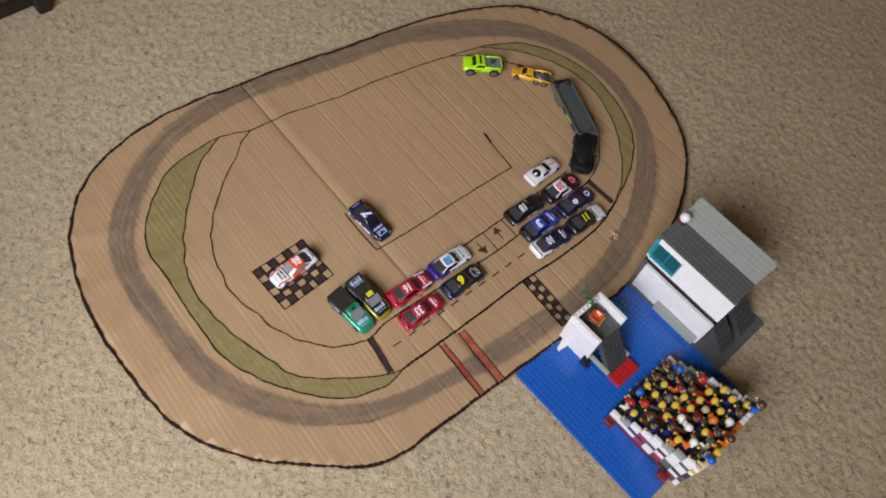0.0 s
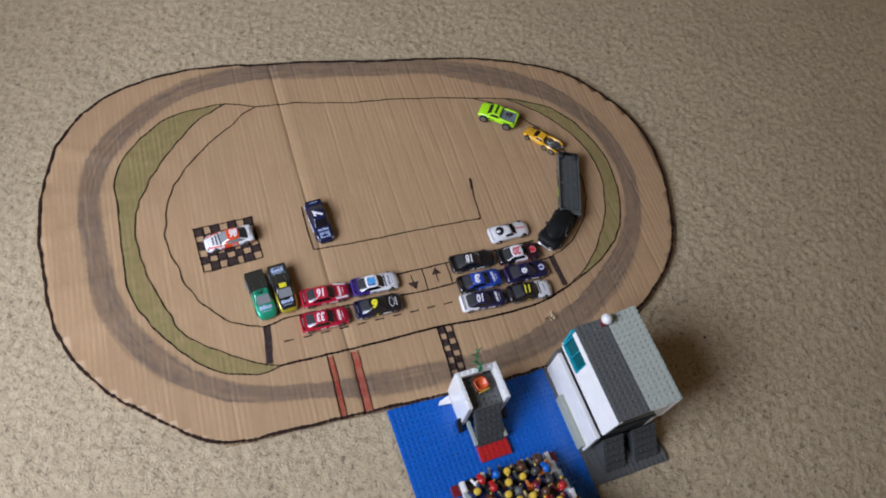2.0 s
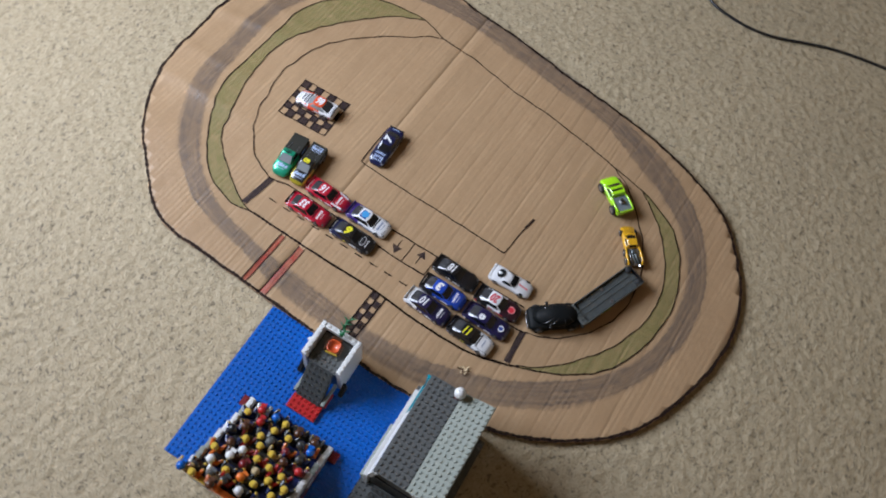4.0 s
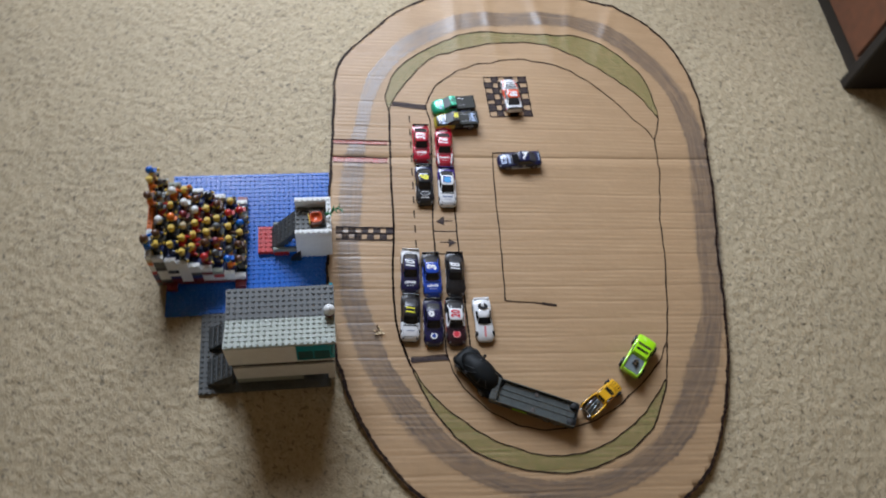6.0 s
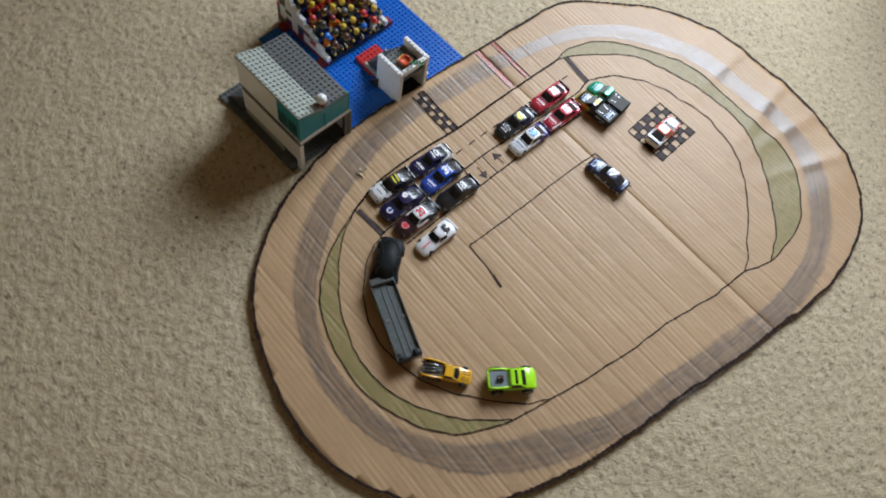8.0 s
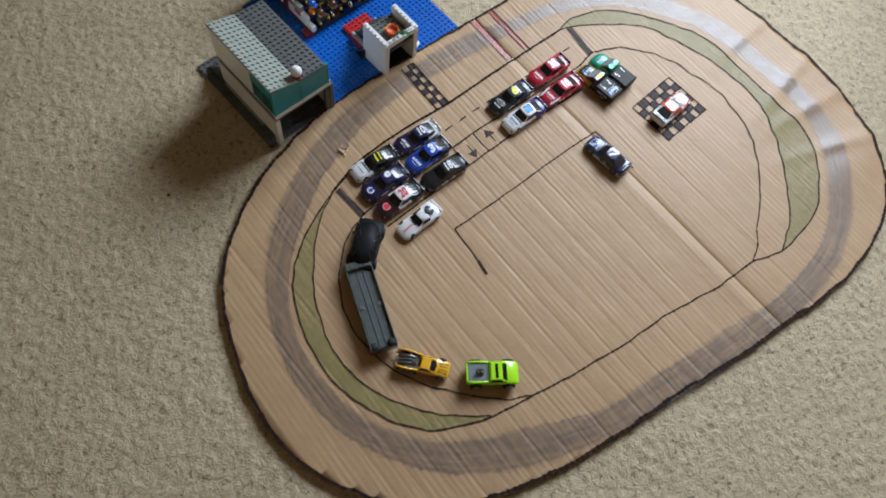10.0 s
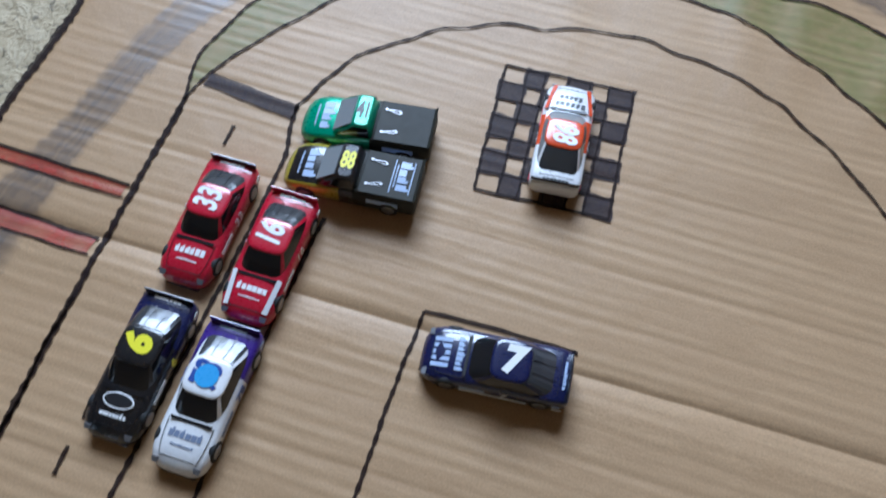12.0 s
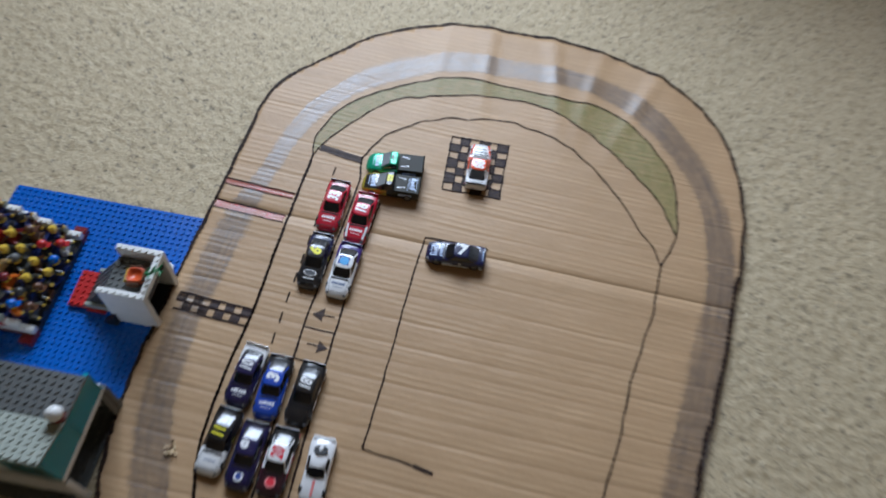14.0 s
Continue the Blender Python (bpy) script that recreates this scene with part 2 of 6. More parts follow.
CARDBOARD = cardboard_material()
CARPET = carpet_material()
INK = marker_material("black_marker", (0.022, 0.012, 0.010), 0.90, 0.07, 0.6, 0.05, 0.1)
ASPHALT = marker_material("grey_marker_scribble", (0.125, 0.110, 0.105), 0.36, 0.12, 0.34, 0.08, 1.0, 0.45)
GRASS = marker_material("green_marker", (0.19, 0.24, 0.05), 0.32, 0.14, 0.45, 0.16, 0.4)
RED_INK = marker_material("red_marker", (0.46, 0.055, 0.035), 0.52, 0.18, 0.3, 0.14, 0.5)
CHECK_INK = marker_material("black_marker_squares", (0.042, 0.028, 0.028), 0.84, 0.10, 0.55, 0.05, 0.16)
CARD_EDGE = material("cardboard_edge", (0.30, 0.19, 0.11), 0.8, grain=0.3, scale=90, bump=0.5, bump_scale=400)
WALL = material("painted_wall", (0.72, 0.57, 0.40), 0.8, grain=0.04, scale=4, bump=0.1, bump_scale=90)
CEIL = material("ceiling_paint", (0.82, 0.73, 0.60), 0.9, grain=0.03, scale=3)
WOOD = material("red_brown_wood", (0.13, 0.042, 0.018), 0.4, grain=0.35, scale=8, bump=0.1, bump_scale=60, coat=0.3)
DARKWOOD = material("black_stained_wood", (0.016, 0.012, 0.010), 0.5, grain=0.3, scale=8)
WHITE_PAINT = material("white_frame_paint", (0.75, 0.74, 0.72), 0.5, grain=0.04, scale=10)


def plastic(name, color, rough=0.32):
    return material(name, color, rough, grain=0.07, scale=70, bump=0.05, bump_scale=500, coat=0.1)


P_BLUE = plastic("blue_plastic", (0.006, 0.112, 0.47), 0.26)
P_DKGREY = plastic("dark_grey_plastic", (0.10, 0.105, 0.10), 0.5)
P_CHAR = plastic("charcoal_plastic", (0.045, 0.045, 0.042))
P_SLOPE = plastic("slate_grey_plastic", (0.062, 0.068, 0.068), 0.45)
P_LTGREY = plastic("light_grey_plastic", (0.31, 0.335, 0.285), 0.8)
P_WHITE = plastic("white_plastic", (0.78, 0.78, 0.75))
P_BLACK = plastic("black_plastic", (0.013, 0.014, 0.016))
P_RED = plastic("red_plastic", (0.46, 0.018, 0.018))
P_DKRED = plastic("dark_red_plastic", (0.17, 0.012, 0.016))
P_YELLOW = plastic("yellow_plastic", (0.70, 0.49, 0.06))
P_ORANGE = plastic("orange_plastic", (0.72, 0.17, 0.02))
P_RUST = plastic("rust_orange_plastic", (0.60, 0.095, 0.025))
P_GREEN = plastic("green_plastic", (0.012, 0.15, 0.05))
P_BROWN = plastic("brown_plastic", (0.09, 0.035, 0.015))
P_TAN = plastic("tan_plastic", (0.56, 0.44, 0.25))
P_NAVY = plastic("navy_plastic", (0.012, 0.025, 0.12))
P_PAPER_PALE = material("torn_pale_paper", (0.72, 0.55, 0.33), 0.8, grain=0.2, scale=200)
P_PAPER_DARK = material("torn_dark_paper", (0.16, 0.095, 0.05), 0.8, grain=0.2, scale=200)
P_TEAL = material("teal_clear_plastic", (0.012, 0.34, 0.43), 0.12, spec=0.35)
P_TEAL.node_tree.nodes["Principled BSDF"].inputs["Transmission Weight"].default_value = 0.15

# same teal plastic, darkened for panes that no light shines through
P_TEAL_SHADED = material("shaded_teal_clear_plastic", (0.004, 0.09, 0.105), 0.15, spec=0.3)


def paint(name, color, flake=0.0):
    return material(name, color, 0.28, flake, grain=0.05, scale=120, coat=0.85)


C_NAVY = paint("navy_car_paint", (0.006, 0.010, 0.058))
C_WHITE = paint("white_car_paint", (0.80, 0.80, 0.80))
C_RED = paint("red_car_paint", (0.50, 0.008, 0.032))
C_ORANGE = paint("orange_car_paint", (0.75, 0.085, 0.02))
C_BLACK = paint("black_car_paint", (0.010, 0.010, 0.012))
C_GREEN = paint("green_car_paint", (0.015, 0.36, 0.20), 0.35)
C_PURPLE = paint("purple_car_paint", (0.045, 0.018, 0.20))
C_BLUE = paint("blue_car_paint", (0.014, 0.065, 0.42))
C_INDIGO = paint("indigo_car_paint", (0.012, 0.010, 0.062))
C_MAROON = paint("maroon_car_paint", (0.035, 0.008, 0.016))
C_YELLOW = paint("yellow_car_paint", (0.80, 0.42, 0.015))
C_LIME = paint("lime_car_paint", (0.42, 0.85, 0.01))
C_GREY = paint("grey_car_paint", (0.125, 0.14, 0.135), 0.3)
C_GOLD = paint("olive_yellow_car_paint", (0.42, 0.36, 0.03), 0.3)
C_BED = material("black_satin_bed", (0.026, 0.025, 0.018), 0.55, grain=0.15, scale=80, spec=0.3)
SKYBLUE = paint("sky_blue_print", (0.07, 0.36, 0.72))
D_WHITE = material("white_print", (0.85, 0.85, 0.85), 0.35)
D_PALE = material("pale_blue_print_and_glare", (0.42, 0.52, 0.72), 0.35)
D_SLATE = material("grey_blue_print", (0.20, 0.24, 0.34), 0.35)
D_YELLOW = material("yellow_print", (0.85, 0.78, 0.03), 0.35)
D_RED = material("red_print", (0.62, 0.03, 0.05), 0.35)
D_PINK = material("pale_red_print", (0.75, 0.25, 0.25), 0.35)
D_BLACK = material("black_print", (0.01, 0.01, 0.012), 0.35)
D_BLUE = material("blue_print", (0.03, 0.07, 0.30), 0.35)
D_LAMP = material("smoky_headlight_print", (0.20, 0.21, 0.23), 0.2, coat=0.5)
MATT_GLASS = material("black_matt_window", (0.008, 0.008, 0.009), 0.5, spec=0.15)
GLASS = material("dark_toy_glass", (0.010, 0.011, 0.013), 0.10, coat=0.35, spec=0.5)
CLEAR = material("smoked_toy_glass", (0.040, 0.042, 0.045), 0.18, coat=0.35, spec=0.7)
# clear glass whose pale base colour carries the reflected sky
GLARE_GLASS = material("clear_toy_glass_with_glare", (0.24, 0.26, 0.27), 0.12, coat=1.0, spec=0.9)
SATIN = material("black_satin_plastic", (0.010, 0.011, 0.011), 0.48, grain=0.1, scale=90, spec=0.10)
TYRE = material("black_tyre", (0.014, 0.014, 0.014), 0.7, grain=0.2, scale=200)
RIM = material("dull_silver", (0.35, 0.35, 0.36), 0.3, 0.9, grain=0.1, scale=200)
CHROME = material("chrome", (0.55, 0.55, 0.56), 0.18, 1.0)
SLATE = material("blue_grey_bed_plastic", (0.17, 0.20, 0.215), 0.4, grain=0.15, scale=120)
CAST = material("grey_brown_cast_metal", (0.20, 0.17, 0.13), 0.45, 0.3, grain=0.3, scale=150, bump=0.3, bump_scale=500)
GUN = material("grey_cast_metal", (0.13, 0.15, 0.15), 0.34, 0.5, grain=0.25, scale=150, bump=0.2, bump_scale=600)


# ---------------------------------------------------------------- helpers for shapes
def mesh_of(name, bm, mats, smooth=False):
    me = bpy.data.meshes.new(name)
    bm.normal_update()
    bm.to_mesh(me)
    bm.free()
    for m in (mats if isinstance(mats, (list, tuple)) else [mats]):
        me.materials.append(m)
    if smooth:
        me.polygons.foreach_set("use_smooth", [True] * len(me.polygons))
    return me


def part(name, bm, mats, parent=None, label="", smooth=False):
    ob = new(name, mesh_of(name, bm, mats, smooth))
    if parent:
        ob.parent = parent
    if label:
        ob["label"] = label
    return ob


def thing(name, m, label, category, group="", kind=""):
    ob = new(name)
    ob.empty_display_size = 0.01
    ob.matrix_basis = m
    return tagged(ob, label, category, group, kind)


def box(bm, x0, x1, y0, y1, z0, z1, mat=0, bevel=0.0):
    """A box with bevelled edges."""
    made = bmesh.ops.create_cube(bm, size=1.0, matrix=Matrix.Translation(((x0 + x1) / 2, (y0 + y1) / 2, (z0 + z1) / 2)) @ Matrix.Diagonal((abs(x1 - x0), abs(y1 - y0), abs(z1 - z0), 1)))
    faces = {f for v in made["verts"] for f in v.link_faces}
    for f in faces:
        f.material_index = mat
    if bevel:
        edges = list({e for v in made["verts"] for e in v.link_edges})
        for f in bmesh.ops.bevel(bm, geom=edges, offset=bevel, segments=1, profile=0.7, affect="EDGES")["faces"]:
            f.material_index = mat
    return made


def cyl(bm, m, r, h, n=12, mat=0, r2=None):
    made = bmesh.ops.create_cone(bm, cap_ends=True, segments=n, radius1=r, radius2=r if r2 is None else r2, depth=h, matrix=m @ Matrix.Translation((0, 0, h / 2)))
    for f in {f for v in made["verts"] for f in v.link_faces}:
        f.material_index = mat
    return made


def ball(bm, m, r, mat=0, u=12, v=8):
    made = bmesh.ops.create_uvsphere(bm, u_segments=u, v_segments=v, radius=r, matrix=m)
    for f in {f for q in made["verts"] for f in q.link_faces}:
        f.material_index, f.smooth = mat, True
    return made


def loft(bm, rows, mats=None, cap=True):
    """A skin over rings of points. mats: a material index for each stretch between two rings."""
    rings = [[bm.verts.new(p) for p in ring] for ring in rows]
    n = len(rings[0])
    for i, (a, b) in enumerate(zip(rings, rings[1:])):
        for k in range(n):
            f = bm.faces.new((a[k], a[(k + 1) % n], b[(k + 1) % n], b[k]))
            f.material_index, f.smooth = (mats[i] if mats else 0), True
    if cap:
        for ring, at in ((list(reversed(rings[0])), 0), (rings[-1], -1)):
            f = bm.faces.new(ring)
            f.material_index = mats[at] if mats else 0
    return rings


def panel(bm, corners, thick=0.0002, mat=0):
    """A thin plate on four corners, raised along its normal."""
    c = [Vector(p) for p in corners]
    nrm = (c[1] - c[0]).cross(c[2] - c[0]).normalized() * thick
    low, top = [bm.verts.new(p) for p in c], [bm.verts.new(p + nrm) for p in c]
    faces = [bm.faces.new(top), bm.faces.new(list(reversed(low)))]
    n = len(c)
    for k in range(n):
        faces.append(bm.faces.new((low[k], low[(k + 1) % n], top[(k + 1) % n], top[k])))
    for f in faces:
        f.material_index = mat


def letters(name, body, size, mat, parent, m, bold=0.0, shear=0.0):
    """Printed characters as a thin mesh."""
    cu = bpy.data.curves.new(name, "FONT")
    cu.body, cu.size, cu.align_x, cu.align_y = body, size, "CENTER", "CENTER"
    cu.extrude, cu.offset, cu.shear = 0.00008, bold, shear
    cu.resolution_u = 3
    ob = bpy.data.objects.new(name, cu)
    me = bpy.data.meshes.new_from_object(ob)
    bpy.data.objects.remove(ob)
    bpy.data.curves.remove(cu)
    me.materials.clear()
    me.materials.append(mat)
    made = new(name, me)
    made.parent = parent
    made.matrix_basis = m
    return made


def spline(points, closed=False, step=0.006):
    """A smooth curve through points in the plane, in short steps."""
    p = np.array(points, float)
    n, out = len(p), []
    for i in range(n if closed else n - 1):
        a, b = p[i], p[(i + 1) % n]
        before = p[i - 1] if closed or i else 2 * a - b
        after = p[(i + 2) % n] if closed or i + 2 < n else 2 * b - a
        count = max(2, int(np.linalg.norm(b - a) / step))
        for t in np.arange(count) / count:
            out.append(0.5 * (2 * a + (b - before) * t + (2 * before - 5 * a + 4 * b - after) * t * t + (3 * a - before - 3 * b + after) * t ** 3))
    if not closed:
        out.append(p[-1])
    return np.array(out)


def even(points, count, closed=False):
    """The same curve in equal steps."""
    p = np.vstack([points, points[:1]]) if closed else points
    run = np.r_[0, np.cumsum(np.linalg.norm(np.diff(p, axis=0), axis=1))]
    want = np.linspace(0, run[-1], count, endpoint=not closed)
    return np.stack([np.interp(want, run, p[:, 0]), np.interp(want, run, p[:, 1])], 1)


def mm(*values):
    return [(values[i] / 1000, values[i + 1] / 1000) for i in range(0, len(values), 2)]


# ---------------------------------------------------------------- the room
def setting(name, x0, x1, y0, y1, z0, z1, mat):
    bm = bmesh.new()
    box(bm, x0, x1, y0, y1, z0, z1)
    return tagged(part(name, bm, mat), kind="structure")


WX, WY0, WY1, WZ0, WZ1 = -1.80, -1.05, 0.37, 0.72, 1.98        # the west wall and its window
tagged(setting("wall_east", 2.3, 2.4, -2.2, 2.4, -0.1, 2.45, WALL), "plain painted room wall, beige coloured", "wall")
tagged(setting("wall_south", WX - 0.1, 2.4, -2.3, -2.2, -0.1, 2.45, WALL), "plain painted room wall, beige coloured", "wall")
tagged(setting("wall_north", WX - 0.1, 2.4, 2.4, 2.5, -0.1, 2.45, WALL), "plain painted room wall, beige coloured", "wall")
tagged(setting("ceiling", WX - 0.1, 2.5, -2.4, 2.6, 2.45, 2.55, CEIL), "plain white painted ceiling", "ceiling")
for span in ((-2.2, WY0, -0.1, 2.45), (WY1, 2.4, -0.1, 2.45), (WY0, WY1, -0.1, WZ0), (WY0, WY1, WZ1, 2.45)):
    tagged(setting("wall_west", WX - 0.1, WX, *span, WALL), "painted room wall beside the bright window", "wall")
# added block, out of view: keeps window light off the north-west carpet
tagged(setting("wall_west", WX + 0.001, -1.12, 0.16, 2.399, -0.1, 0.46, WALL), "unseen low block added to shade the north-west carpet", "wall")
window = tagged(new("window_1"), "bright window with a white painted frame", "window", kind="structure")
for y0, y1, z0, z1 in ((WY0, WY0 + 0.05, WZ0, WZ1), (WY1 - 0.05, WY1, WZ0, WZ1), (WY0 + 0.05, WY1 - 0.05, WZ0, WZ0 + 0.05), (WY0 + 0.05, WY1 - 0.05, WZ1 - 0.05, WZ1)):
    bm = bmesh.new()
    box(bm, WX - 0.085, WX - 0.015, y0, y1, z0, z1, bevel=0.006)
    part("window_frame", bm, WHITE_PAINT, window)

# carpet: a fine, uneven pile near the track, one plain sheet further off
NX, NY, GX0, GX1, GY0, GY1 = 640, 590, -1.2, 1.25, -1.05, 1.2
gx, gy = np.meshgrid(np.linspace(GX0, GX1, NX), np.linspace(GY0, GY1, NY))
rng = np.random.default_rng(4)


def smooth_noise(shape, cells):
    """Random heights on a coarse grid, blended to a fine one."""
    c = rng.random((cells[0] + 3, cells[1] + 3))
    a, b = np.linspace(0, cells[0], shape[0]), np.linspace(0, cells[1], shape[1])
    i, k = a.astype(int), b.astype(int)
    fa, fb = (a - i)[:, None], (b - k)[None]
    fa, fb = fa * fa * (3 - 2 * fa), fb * fb * (3 - 2 * fb)
    i, k = i[:, None], k[None]
    return (c[i, k] * (1 - fa) + c[i + 1, k] * fa) * (1 - fb) + (c[i, k + 1] * (1 - fa) + c[i + 1, k + 1] * fa) * fb


pile = 0.62 * smooth_noise(gx.shape, (340, 370)) + 0.40 * rng.random(gx.shape)
fade = np.clip(np.minimum.reduce([gx - GX0, GX1 - gx, gy - GY0, GY1 - gy]) / 0.08, 0, 1)
gz = FLOOR_Z - 0.0036 * (1.12 - pile) * fade - 0.002 * (1 - fade)
me = bpy.data.meshes.new("floor")
idx = np.arange(NX * NY).reshape(NY, NX)
quads = np.stack([idx[:-1, :-1], idx[:-1, 1:], idx[1:, 1:], idx[1:, :-1]], -1).reshape(-1, 4)
me.from_pydata(np.stack([gx, gy, gz], -1).reshape(-1, 3).tolist(), [], quads.tolist())
me.materials.append(CARPET)
me.polygons.foreach_set("use_smooth", np.ones(len(quads), bool))
floor = tagged(new("floor", me), "beige cut-pile carpet with uneven, nubby tufts", "carpet", kind="structure")
bm = bmesh.new()
for x0, x1, y0, y1 in ((WX, GX0, -2.2, 2.4), (GX1, 2.3, -2.2, 2.4), (GX0, GX1, -2.2, GY0), (GX0, GX1, GY1, 2.4)):
    bm.faces.new([bm.verts.new((x, y, FLOOR_Z - 0.002)) for x, y in ((x0, y0), (x1, y0), (x1, y1), (x0, y1))])
tagged(part("floor", bm, CARPET), "beige carpet near the walls of the room", "carpet", kind="structure")

# ---------------------------------------------------------------- the cardboard track
OUTER = spline(mm(-335, -106, -260, -107, -170, -108, -60, -109, 90, -107, 180, -98, 262, -78, 335, -46, 390, -8, 432, 32, 460, 75, 480, 124, 498, 190, 506, 250, 501, 305, 483, 362, 448, 418, 396, 474,
                  320, 510, 240, 534, 142, 550, 23, 562, -87, 578, -170, 584, -250, 592, -325, 590, -400, 574, -470, 540, -525, 475, -556, 395, -568, 305, -566, 215, -556, 130, -528, 60, -482, -2, -435, -42, -390, -80), True)
OUTER = np.array([q + 0.0016 * np.array([noise.noise(Vector((q[0] * 45, q[1] * 45, 1))), noise.noise(Vector((q[0] * 45, q[1] * 45, 7)))]) for q in OUTER])
LOOP = spline(mm(0, 1, 60, -1, 120, 0, 180, 6, 240, 26, 303, 56, 358, 100, 390, 160, 403, 230, 398, 285, 377, 340, 345, 385, 300, 412, 262, 426, 200, 438, 113, 453, 24, 464, -43, 468, -131, 483, -200, 487,
                 -253, 501, -322, 495, -365, 478, -412, 438, -446, 385, -449, 330, -449, 265, -450, 210, -445, 155, -421, 102, -386, 50, -350, 13, -314, -5, -274, -12, -238, -6, -177, -5, -95, -3), True)
BAND_OUT = spline(mm(-506, 225, -498, 150, -480, 102, -455, 57, -422, 17, -383, -13, -341, -40, -299, -54, -253, -63, -200, -70, -120, -88, -23, -92, 60, -90, 150, -80, 212, -61, 262, -36, 330, 8, 380, 58, 412, 112, 432, 165,
                     445, 225, 441, 290, 424, 350, 388, 412, 337, 464, 247, 517, 144, 545, 29, 566, -72, 577, -158, 581, -231, 584, -303, 572, -356, 550, -400, 523, -442, 485, -480, 438, -503, 385, -510, 305), True)
BAND_IN = spline(mm(-466, 215, -454, 148, -430, 94, -394, 45, -351, 5, -306, -20, -264, -34, -225, -40, -186, -46, -108, -49, -15, -53, 41, -54, 120, -44, 178, -25, 236, -2, 300, 42, 355, 90, 392, 146,
                    410, 215, 406, 285, 386, 345, 350, 395, 302, 430, 240, 462, 150, 505, 74, 517, 0, 525, -97, 537, -163, 544, -231, 543, -303, 532, -351, 509, -392, 474, -440, 422, -465, 375, -473, 318), True)
GRASS_W = spline(mm(-253, 501, -300, 474, -338, 437, -368, 402, -400, 353, -422, 300, -427, 260, -424, 220, -416, 178, -402, 140, -390, 102, -372, 68, -325, 33, -280, 5, -255, -4, -238, -6))
APRON_W = spline(mm(-200, 487, -225, 472, -266, 440, -305, 406, -340, 370, -362, 338, -375, 300, -383, 250, -378, 208, -370, 187, -367, 168, -350, 128, -328, 98, -300, 75, -263, 60))
GRASS_E = spline(mm(240, 26, 287, 58, 330, 108, 362, 166, 377, 225, 372, 285, 350, 335, 318, 378, 262, 426))
APRON_E = spline(mm(200, 438, 240, 412, 285, 366, 325, 305, 338, 250, 337, 205, 318, 155, 275, 106, 226, 82))
CREASES = ((-0.1485, 0.0008, 0.007), (-0.2115, 0.00012, 0.009))


def lift(x, y):
    """Height of the board's upper face: pressed creases across it, and a few kinks at its west end."""
    z = 0.0
    for cx, deep, wide in CREASES:
        d = (x - cx + 0.03 * (y - 0.2)) / wide
        z -= deep * math.exp(-d * d) - 0.6 * deep * math.exp(-(d - 2.2) ** 2)
    west = min(1.0, max(0.0, (-0.315 - x) / 0.16))
    for ky, lean, high in ((0.122, 0.05, 0.0016), (0.192, 0.10, 0.0020), (0.300, 0.20, 0.0028), (0.352, -0.1, 0.0018), (0.428, -0.35, 0.0026)):
        d = (y - ky - lean * (x + 0.47)) / 0.011
        z += west * high * math.exp(-d * d)
    return z + west * 0.0010 * math.sin(y * 41 + 1.3) * (1 + 0.5 * math.sin(y * 17))


track = thing("cardboard_track", Matrix.Identity(4), "oval race track drawn with markers on brown corrugated cardboard", "toy race track")
bm = bmesh.new()
rim = [bm.verts.new((x, y, 0)) for x, y in OUTER]
bm.faces.new(rim)
cuts_x = set(np.round(np.arange(-0.57, 0.51, 0.018), 4))
for cx, _, wide in CREASES:
    cuts_x |= {round(cx + k * wide, 4) for k in (-2, -1, -0.5, 0, 0.5, 1, 1.6, 2.2, 2.8, 3.6)}
for x in sorted(cuts_x):
    bmesh.ops.bisect_plane(bm, geom=bm.verts[:] + bm.edges[:] + bm.faces[:], plane_co=(x, 0.2, 0), plane_no=(1, 0.03, 0))
for y in np.arange(-0.1, 0.6, 0.008):
    bmesh.ops.bisect_plane(bm, geom=bm.verts[:] + bm.edges[:] + bm.faces[:], plane_co=(0, y, 0), plane_no=(0, 1, 0))
edge = [e for e in bm.edges if len(e.link_faces) == 1]
skirt = bmesh.ops.extrude_edge_only(bm, edges=edge)["geom"]
low = {v for v in skirt if isinstance(v, bmesh.types.BMVert)}
for f in (f for f in skirt if isinstance(f, bmesh.types.BMFace)):
    f.material_index = 1
for v in bm.verts:
    v.co.z = FLOOR_Z + 0.0003 if v in low else lift(v.co.x, v.co.y)
for f in bm.faces:
    f.smooth = f.material_index == 0
board = part("board", bm, [CARDBOARD, CARD_EDGE], track, "brown corrugated cardboard with creases")


